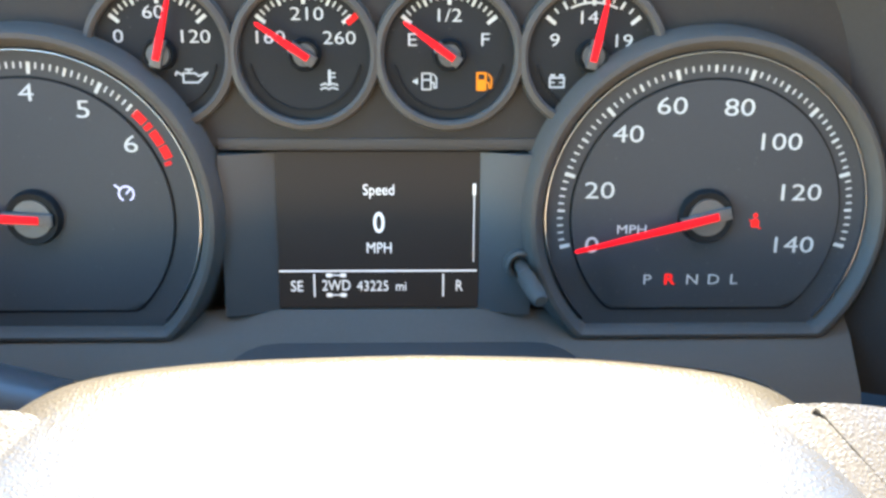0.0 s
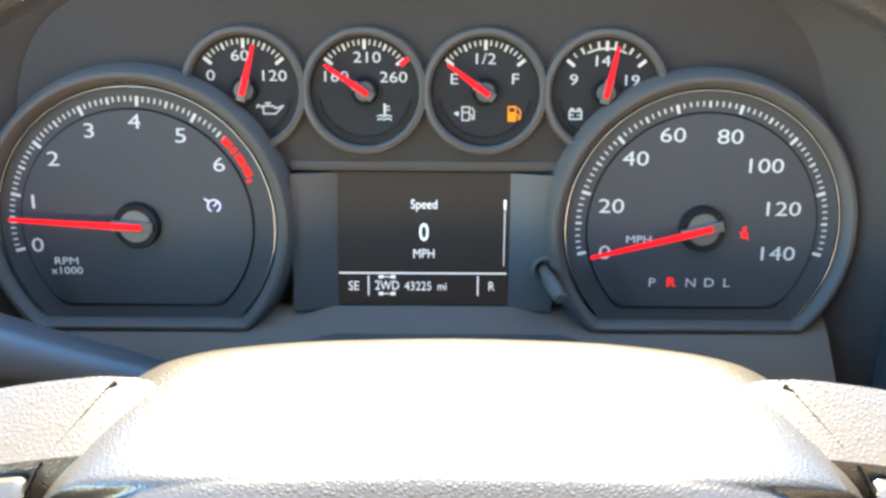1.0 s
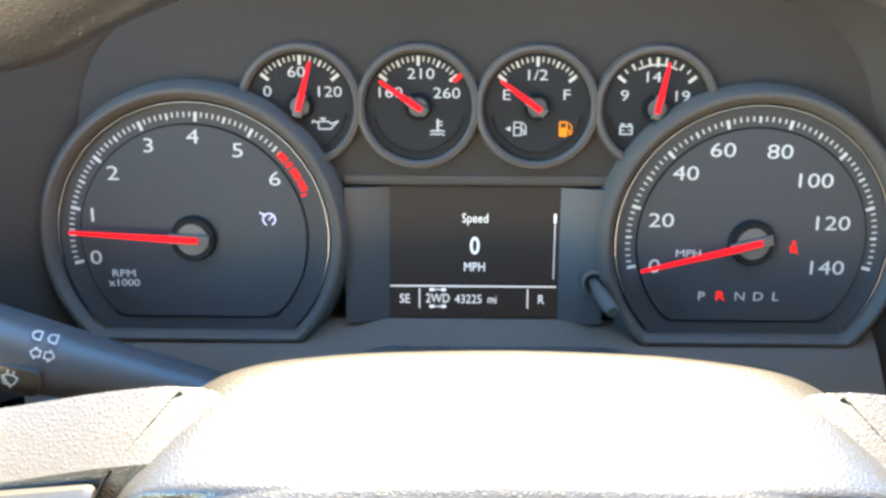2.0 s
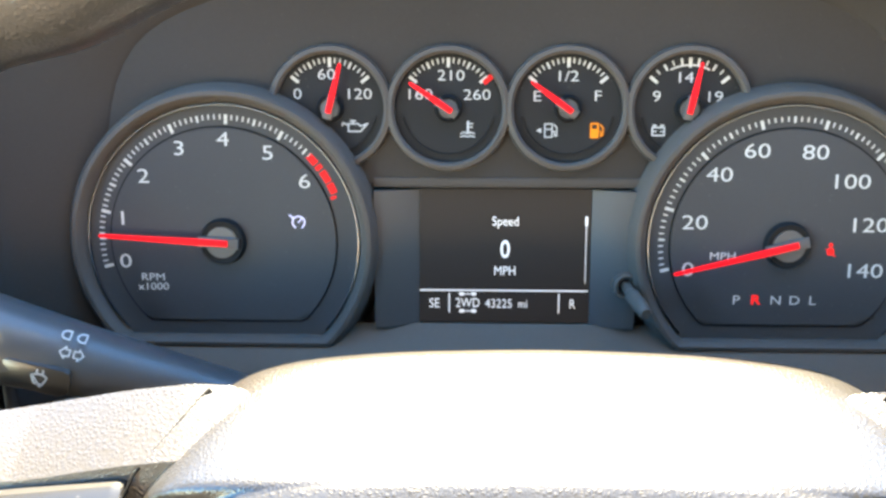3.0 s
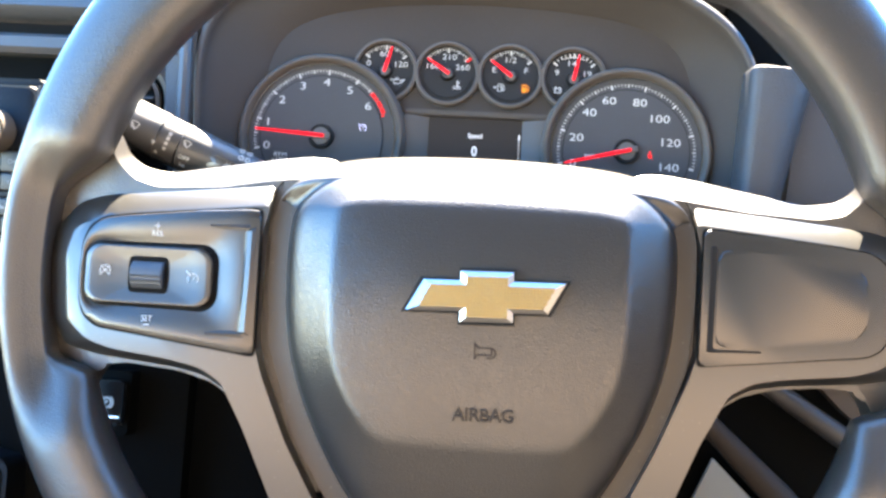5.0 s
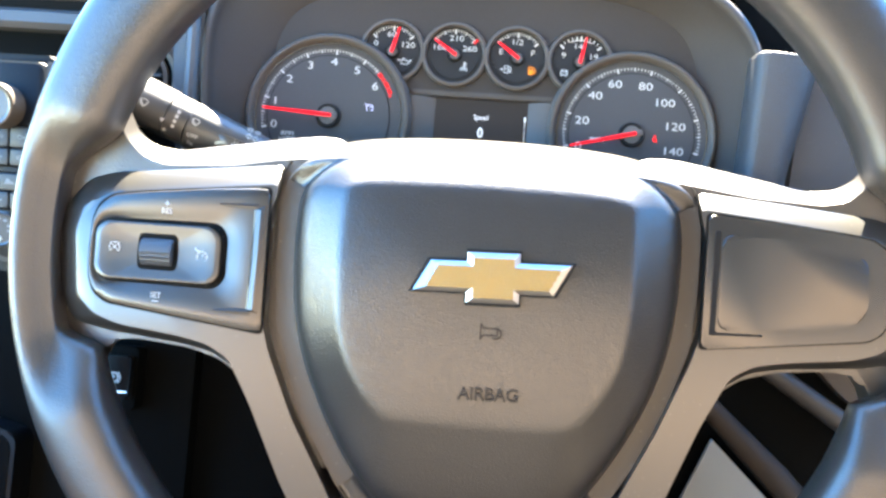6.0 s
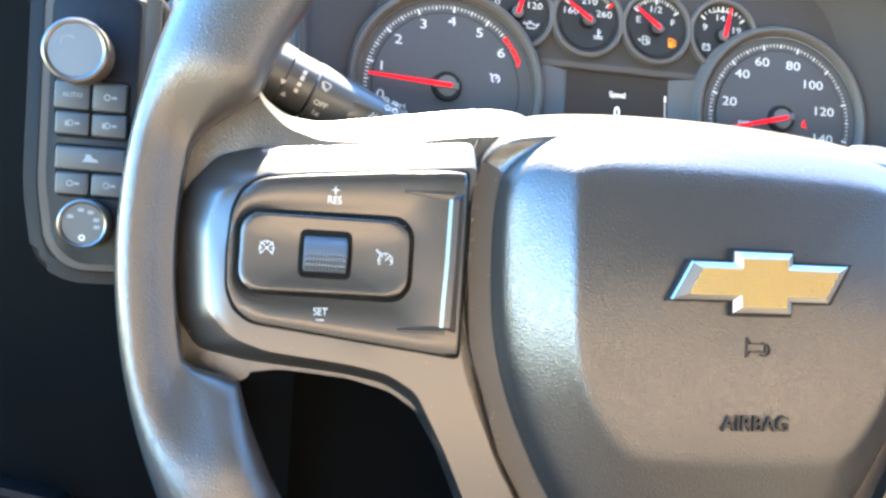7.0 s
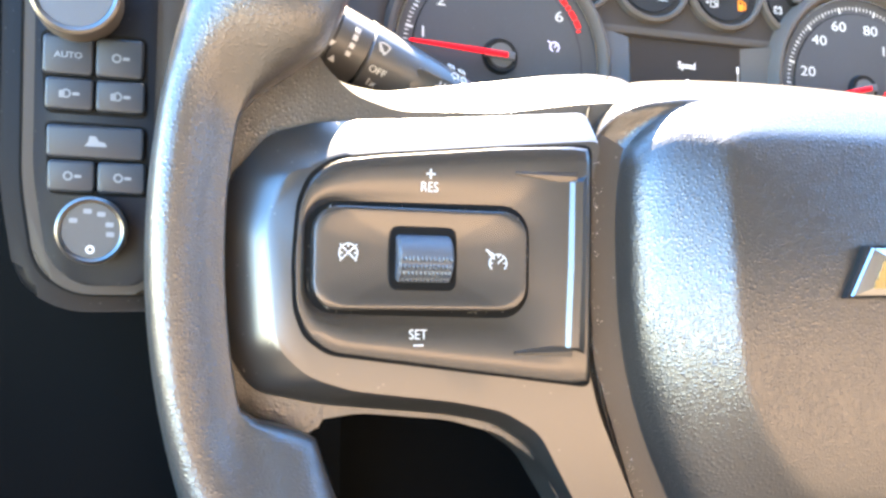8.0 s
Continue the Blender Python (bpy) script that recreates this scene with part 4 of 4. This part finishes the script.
    foot, crease = half[7][1], ((0, 41.5), (45, 41.0), (58, 40.0), (65.5, 37.4), (67.6, 33), (67.8, 18), (67.6, -4), (66.0, -34), (55.0, -55), (43.5, -67), (36, -69.5), (0, -70))

    def drawn_in(d):
        """The crease's outline, shrunk by d on every side."""
        return tuple((x * (1 - d / 68), v - d if v > 20 else v + d * min(max((-v - 20) / 40, 0), 1)) for x, v in crease)

    def shrunk(k):
        return tuple((x * k, -8 + (v + 8) * k) for x, v in crease)

    def between(k):
        return tuple((x + k * (p - x), v + k * (q - v)) for (x, v), (p, q) in zip(foot, crease))

    half = half[:8] + ((-15.4, between(0.45)), (-8.4, between(0.86)), (-6.4, between(0.97)), (-5.4, drawn_in(1.2)), (-4.9, drawn_in(3.6)), (-4.4, shrunk(0.82)), (-3.7, shrunk(0.55)), (-3.4, shrunk(0.28)))

    def dome(w, v):
        """Sunk joints beside the spokes; along the upper edge the skin rolls over fuller."""
        if w in (-27, -25.2, -24.4):
            return w - 9.0 * min(max((49 - v) / 9, 0), 1)
        most = {-15.4: 2.4, -8.4: 5.2, -6.4: 6.3}.get(w, 6.6 if w > -15 else 0.0)
        return w - most * min(max(v / 41, 0), 1)          # the face leans back towards its upper edge

    rings = [[(CX + 1 + x, v, dome(w, v)) for x, v in pts] + [(CX + 1 - x, v, dome(w, v)) for x, v in reversed(pts[1:-1])] for w, pts in half]
    cover = smooth(part("airbag_cover", loft(rings), PAD_SKIN, t, "grained dark airbag cover", sharp=80), 2)
    for s in (-1, 1):                                     # black strips lie in the sunk joints
        rows = []
        for k, lift in ((4, 4.0), (5, 1.6), (6, 1.6), (7, -8.8)):
            w, pts = half[k]
            rows.append([(CX + 1 + s * x, v, dome(w, v) + lift) for x, v in pts[4:10]])
        part("joint_strip", loft(rows, close_ends=False, ring=False), STRIP_BROWN, cover, "satin dark brown joint strip")
    part("airbag_word", lettering("AIRBAG", 5.6, 2.2, -52.6, -3.5, 0.98, 0.10, 0.7, 1.2), EMBOSS, cover, "embossed dark word")
    bm = stroke([(-4.5, -19.5), (-4.5, -26.5), (-3.2, -24.5), (3.0, -24.5), (3.0, -21.5), (-3.2, -21.5)], 0.6, -4.4, -2.9, closed=True)
    stroke(arc(2.4, -23.6, 2.4, -120, 120, 8), 0.6, -4.4, -2.8, bm=bm)
    bm.transform(Matrix.Translation((1.6, -1.6, 0)))
    part("horn_symbol", bm, EMBOSS, cover, "embossed dark horn symbol")
    # emblem: a plain cross-like shape
    out = [(-11.0, 11.4), (12.0, 11.4), (12.0, 7.2), (34.6, 7.2), (27.0, -6.8), (12.0, -6.8), (12.0, -11.4), (-11.0, -11.4), (-11.0, -6.8), (-34.6, -6.8), (-27.0, 7.2), (-11.0, 7.2)]
    inn = [(-8.2, 8.9), (9.2, 8.9), (9.2, 4.9), (29.6, 4.9), (24.6, -4.6), (9.2, -4.6), (9.2, -9.0), (-8.2, -9.0), (-8.2, -4.6), (-28.6, -4.6), (-23.6, 4.9), (-8.2, 4.9)]
    # the emblem's shadow on the cover, drawn as a slightly larger dark slab
    shade_outline = [(x * 1.045, y * 1.10) for x, y in out]
    emblem = part("emblem", loft([[(x, y, w) for x, y in c] for c, w in ((out, 2.2), (out, 4.0), ([(x * 0.985, y * 0.97) for x, y in out], 4.6), (inn, 6.0))]), EMBLEM_CHROME, t, "gold emblem with chrome edge", sharp=20)
    emblem.matrix_basis = pose(0.0006, -0.0005, -0.0056, 0, 0, 1.4) @ Matrix.Diagonal((1.03, 1.0, 1.0, 1.0))
    part("emblem_shade", prism(shade_outline, 0.5, 4.0, 0.2, 1), PRINT_DARK, emblem)
    part("gold_plate", prism(inn, 5.6, 6.15, 0.2, 1), BRONZE, emblem, "gold fine-meshed plate")
    mesh = bmesh.new()
    for i in range(13):                                   # the woven gold mesh on the plate
        y = -8.4 + 1.4 * i
        lean = (y + 4.6) / 9.5 * 5.0
        x0, x1 = (-28.2 + lean, 24.2 + lean) if -4.5 < y < 4.8 else (-8.0, 9.0)
        stroke([(x0, y), (x1, y)], 0.95, 6.1, 6.4, bm=mesh)
    for i in range(41):
        x = -27.5 + 1.4 * i
        if -8.1 < x < 9.1:
            y0, y1 = -8.8, 8.7
        else:
            y0 = -4.5 if x < 24.6 else -4.5 + (x - 24.6) * 1.9
            y1 = 4.8 if x > -23.6 else 4.8 - (-23.6 - x) * 1.9
        if y1 - y0 > 1.0:
            stroke([(x, y0), (x, y1)], 0.95, 6.1, 6.44, bm=mesh)
    part("gold_mesh", mesh, GOLD, emblem, "fine gold mesh")

    # spokes, each a back shell, a front bezel and a switch panel
    shell = [(-214, 84), (-199, 82), (-190, 72), (-184, 60), (-175, 53.5), (-162, 52), (-130, 57.5), (-108, 61.5), (-92, 63.5), (-80, 63.0), (-72, 58), (-72, -100), (-96, -100),
             (-108, -74), (-118, -58), (-130, -50), (-146, -45.5), (-172, -43), (-186, -45), (-191, -52), (-197, -70), (-212, -80), (-222, -20), (-222, 30)]
    bezel = [(-213, 8), (-209, 22), (-199, 31.5), (-186, 34.5), (-140, 39), (-103, 43), (-105.5, 34), (-107, 20), (-107.5, -28), (-103.5, -43), (-90, -74), (-70, -109), (-52, -150),
             (-66, -160), (-78, -132), (-94, -104), (-110, -70), (-122, -53), (-133, -46.5), (-148, -43.5), (-184, -40), (-202, -36), (-210, -24)]
    panel = [(-107.3, 34.2), (-135, 32.2), (-170, 28.2), (-182.5, 26.2), (-189, 21.5), (-192, 14), (-193, 0), (-192.4, -13), (-189.5, -20.5), (-183, -25.2), (-150, -29.6), (-107.3, -35.0)]

    def grow(outline, d):
        mx = sum(x for x, _ in outline) / len(outline)
        my = sum(y for _, y in outline) / len(outline)
        return [(x + d * (1 if x > mx else -1), y + d * (1 if y > my else -1)) for x, y in outline]

    def around(outer, inner, k, cx=-157.0, cy=0.0, steps=120):
        """A contour between two outlines about one middle: k = 0 on the outer one, 1 on the inner one."""
        def reach(outline, a):
            d = Vector((math.cos(a), math.sin(a)))
            far = 0.0
            for (x0, y0), (x1, y1) in zip(outline, outline[1:] + outline[:1]):
                e = Vector((x1 - x0, y1 - y0))
                q = d.x * e.y - d.y * e.x
                if abs(q) < 1e-9:
                    continue
                px, py = x0 - cx, y0 - cy
                r, s = (px * e.y - py * e.x) / q, (px * d.y - py * d.x) / q
                if r > 0 and -1e-6 <= s <= 1 + 1e-6:
                    far = max(far, r)
            return far
        out = []
        for i in range(steps):
            a = 2 * math.pi * (i + 0.5) / steps
            r = reach(outer, a) * (1 - k) + reach(inner, a) * k
            out.append((cx + r * math.cos(a), cy + r * math.sin(a)))
        return out

    def raised(outline):
        """The mirrored outline of the passenger-side spoke, whose panel is shallower and sits higher."""
        return [(x, y + (5.0 - 0.09 * y) * min(max((y + 110) / 65, 0), 1) if y < 46 else y) for x, y in flip(outline)]

    for left in (True, False):
        side = (lambda o: o) if left else raised
        back, front = soften(side(shell), 4), soften(side([(x, y - min(12.5, 4.0 + (x + 192) * 0.16) if y > 45 and x > -192 else y) for x, y in shell]), 4)
        part("spoke", prism(back, -55, -38.0, 2.5, 4, top=front), RIM_GRIP, t, "grained back shell of a spoke", sharp=50)
        back = soften(side(bezel), 4)
        front = soften(side([(x + (13.0 if x < -195 else 7.0 if x < -180 else 0), y - (6.5 if y > 28 else -4.5 if y < -34 and x < -115 else 0)) for x, y in bezel]), 4)
        outer = soften(side([(x, y + (3.4 if y > 33 else 2.4 if y > 28 else 0)) for x, y in bezel]), 4)
        flank = loft([[(x, y, w) for x, y in c] for c, w in ((outer, -50), (outer, -34.6), ([(0.9 * p + 0.1 * q, 0.9 * r + 0.1 * s) for (p, r), (q, s) in zip(outer, front)], -33.2),
                                                            ([(0.12 * p + 0.88 * q, 0.12 * r + 0.88 * s) for (p, r), (q, s) in zip(outer, front)], -26.4), (front, -25.6))])
        b = part("spoke_bezel", flank, SPOKE_PLASTIC, t, "smooth dark spoke bezel", sharp=30)
        part("panel_gap", prism(soften(side(grow(panel, 0.8)), 3), -27, -25.2, 0.1, 1), GAP_BLACK, b)
        if left:
            hole = rounded(-189.9, -14.7, -127.3, 14.9, 7.7, 6)
            rings = [[(x, y, w) for x, y in around(soften(panel, 3), hole, k)] for k, w in
                     ((0, -26), (0, -24.6), (0.02, -24.1), (0.06, -23.8), (0.3, -23.7), (0.55, -24.0), (0.8, -24.7), (1.0, -25.4), (1.15, -25.6))]
            plate = loft(rings)
        else:
            plate = prism(soften(side(panel), 3), -25.4, -23.8, 1.0, 3)
        p = part("switch_panel", plate, SWITCH_PLASTIC, t, "cruise control switch panel" if left else "blank smooth switch panel")
        if left:
            # raised inner end of the tub round the rocker
            wedge = loft([[(-115.4, -24, -23.9), (-114.0, -24, -22.7), (-111.6, -24, -22.3), (-108.8, -26, -23.9)],
                          [(-114.6, 0, -23.9), (-113.2, 0, -22.6), (-110.9, 0, -22.2), (-108.6, 0, -23.9)],
                          [(-114.4, 23.5, -23.9), (-113.0, 23.5, -22.7), (-110.6, 23.5, -22.3), (-108.6, 26, -23.9)]])
            part("tub_end", wedge, SWITCH_PLASTIC, p)
            part("tub_edge", loft([[(-131, 26.2, -24.0), (-131, 25.2, -23.6), (-131, 24.6, -24.0)], [(-112, 27.2, -23.9), (-112, 25.0, -23.3), (-112, 22.6, -23.9)]]), SWITCH_PLASTIC, p)
            part("tub_edge", loft([[(-131, -26.6, -24.0), (-131, -25.6, -23.6), (-131, -24.8, -24.0)], [(-113, -27.6, -23.9), (-113, -25.2, -23.3), (-113, -22.8, -23.9)]]), SWITCH_PLASTIC, p)
            part("rocker_gap", prism(rounded(-190.4, -15.2, -126.8, 15.4, 8.2, 6), -26.6, -25.55, 0.2, 1), GAP_BLACK, p)
            edge = rounded(-189.0, -13.8, -128.2, 14.0, 7.2, 6)
            rings = [[(x, y, -25) for x, y in edge], [(x, y, -22.6) for x, y in edge]]
            for k in (0.985, 0.955, 0.9, 0.75, 0.6, 0.45, 0.3, 0.15, 0.03):
                ring = [(-158.6 + k * (x + 158.6), 0.1 + k * (y - 0.1)) for x, y in edge]
                rings.append([(x, y, -22.4 + 1.5 * ((x + 158.6) / 30) ** 2 + 1.0 * (y / 13.8) ** 2 - (0.5 if k > 0.98 else 0.12 if k > 0.95 else 0)) for x, y in ring])
            rocker = part("rocker", loft(rings), SWITCH_PLASTIC, p, "dished rocker switch with cruise symbols", sharp=50)
            well = [(-167.9, -8.3), (-149.4, -8.4), (-149.1, 0.2), (-149.4, 8.9), (-167.9, 8.9), (-168.2, 0.2)]
            part("wheel_well", prism(soften(well, 2.5), -23, -21.35, 0.1, 1), GAP_BLACK, rocker)
            roller = bmesh.new()
            M, W = 96, 15.4
            ra = []
            for step in range(27):
                x = (-W / 2, W / 2)[step > 13] if step in (0, 26) else -W / 2 + 0.7 + (W - 1.4) * (step - 1) / 24
                ring = []
                for i in range(M):
                    a = 2 * math.pi * i / M
                    r = (9.6 if step in (0, 26) else 10.3) + (0.0 if 10 < i < 24 else 0.34 if i % 4 < 2 and step % 2 else -0.22)   # a smooth band between the nubs
                    ring.append(roller.verts.new((x - 158.7, 0.2 + r * math.cos(a) * 0.80, -27.6 + r * math.sin(a))))
                ra.append(ring)
            for a, c in zip(ra, ra[1:]):
                for i in range(M):
                    roller.faces.new((a[i], a[(i + 1) % M], c[(i + 1) % M], c[i]))
            roller.faces.new(ra[0])
            roller.faces.new(ra[-1])
            part("thumbwheel", roller, WHEEL_RUBBER, rocker, "ribbed grey thumbwheel, tinted blue for the sky's reflection", sharp=20)
            z0, z1 = -22.0, -21.1
            for cx, crossed in ((-179.4, True), (-137.0, False)):
                cy = 1.9 if crossed else 0.1
                bm = stroke(arc(cx, cy - 0.6, 2.5, -40, 220, 16), 0.25, z0, z1)
                for a in (0, 45, 90, 135, 180):
                    d = Vector((math.cos(radians(a)), math.sin(radians(a))))
                    c = Vector((cx, cy - 0.6))
                    stroke([tuple(c + d * 1.7), tuple(c + d * 2.2)], 0.3, z0, z1, bm=bm)
                stroke([(cx, cy - 0.6), (cx + 1.2, cy + 0.7)], 0.25, z0, z1, bm=bm)
                if crossed:
                    stroke([(cx - 2.2, cy - 2.6), (cx + 2.2, cy + 1.6)], 0.25, z0, z1 + 0.02, bm=bm)
                    stroke([(cx - 2.2, cy + 1.6), (cx + 2.2, cy - 2.6)], 0.25, z0, z1 + 0.03, bm=bm)
                else:
                    stroke([(cx - 3.4, cy + 3.0), (cx - 1.9, cy + 1.6)], 0.42, z0, z1, bm=bm)
                    prism([(cx - 1.2, cy + 1.0), (cx - 2.6, cy + 1.6), (cx - 1.8, cy + 2.4)], z0, z1, bm=bm)
                part("cancel_symbol" if crossed else "cruise_symbol", bm, PRINT_ICON, rocker)
            z = -24.2
            word = lettering("RES", 2.75, 0, 0, 0, 0.86, -0.03, 0.10)
            word.transform(pose(-156.3, 20.2, z + 0.1, 9))
            part("lettering", word, PRINT_ICON, p)
            bm = stroke([(-157.4, 23.7), (-155.0, 23.7)], 0.30, z, z + 0.72)
            stroke([(-156.2, 22.5), (-156.2, 24.9)], 0.30, z, z + 0.74, bm=bm)
            part("plus_mark", bm, PRINT_ICON, p)
            word = lettering("SET", 2.75, 0, 0, 0, 0.86, -0.03, 0.10)
            word.transform(pose(-159.0, -20.3, z + 0.1, -9))
            part("lettering", word, PRINT_ICON, p)
            part("minus_mark", stroke([(-160.3, -23.3), (-157.7, -23.3)], 0.34, z, z + 0.72), PRINT_ICON, p)
        else:
            tub = [(-114, 24.5), (-140, 23.5), (-172, 20.5), (-181, 15), (-183, 0), (-181, -14), (-172, -19.5), (-140, -23.0), (-114, -25)]
            part("raised_field", prism(soften(side(tub), 6), -24, -22.9, 0.85, 4), SWITCH_PLASTIC, p)
            part("field_edge", prism(soften(side([(-110.5, 26), (-113.2, 26), (-113.2, -26), (-135, -25.6), (-135, -26.6), (-110.5, -27.6)]), 1), -24, -23.3, 0.3, 1), PRINT_DARK, p)
    for s in (-1, 1):
        seam = [(CX + s * 83, 62, -54), (CX + s * 85, 61, -52.5), (CX + s * 89, 57, -47), (CX + s * 94, 52, -41), (CX + s * 98, 47.5, -37), (CX + s * 100, 43, -34)]
        part("seam", tube(seam, [1.0, 0.5, 0.4, 0.4, 0.4, 0.4], 10), GAP_BLACK, t, "dark seam beside the airbag cover")
    part("hub_back", prism(soften([(-80, 56), (72, 56), (94, -40), (60, -120), (-68, -120), (-102, -40)], 10), -82, -70, 2), GAP_BLACK, t)
    # lower spoke
    low = [(-52, -140), (44, -140), (34, -200), (-42, -200)]
    part("lower_spoke", prism(soften(low, 10), -60, -34, 6), RIM_GRIP, t)


steering_wheel()


def sill():
    t = thing("sill_panel", CLUSTER, "pale beige sunlit panel low beside the pedals", "panel")
    part("panel", prism(soften([(138.5, -177), (196, -232), (150, -300), (110, -240)], 1), 10, 14, 0.6, 2), SILL_BEIGE, t)


sill()


# ---- crumbs of dust in the seams of the wheel ----
def dust():
    rng = random.Random(7)
    bm = bmesh.new()

    def crumb(x, y, z, size):
        p = Vector((x, y, z))
        tips = [p + size * Vector((rng.uniform(-1, 1), rng.uniform(-1, 1), rng.uniform(0.2, 1))) for _ in range(3)]
        v = [bm.verts.new(q) for q in (p - Vector((0, 0, 0.4 * size)), *tips)]
        for a, b, c in ((0, 1, 2), (0, 2, 3), (0, 3, 1), (1, 3, 2)):
            bm.faces.new((v[a], v[b], v[c]))

    for i in range(110):                                  # trench between the panel and the airbag cover
        y = rng.uniform(-70, 36)
        x = -105.6 if y > -30 else -105.6 + (-30 - y) * 0.42
        crumb(x + rng.gauss(0.4, 0.9), y, -25.5 + rng.uniform(-0.4, 0.2), rng.uniform(0.12, 0.38))
    for i in range(70):                                   # gap round the panel and the rocker
        a = rng.uniform(0, 2 * math.pi)
        crumb(-158.6 + 31.0 * max(-1, min(1, 1.25 * math.cos(a))), 0.1 + 14.4 * max(-1, min(1, 1.25 * math.sin(a))), -23.3, rng.uniform(0.08, 0.26))
    for i in range(70):                                   # crevice between the rim and the bezel
        a = radians(rng.uniform(168, 196))
        crumb(-7 + 200.5 * math.cos(a), 4 + 200.5 * math.sin(a), -33, rng.uniform(0.15, 0.4))
    ob = part("dust_crumbs", bm, CRUMBS, None)
    ob.matrix_world = WHEEL
    tagged(ob, "pale dust crumbs in the seams of the steering wheel", "dust", "", "stuff")


dust()
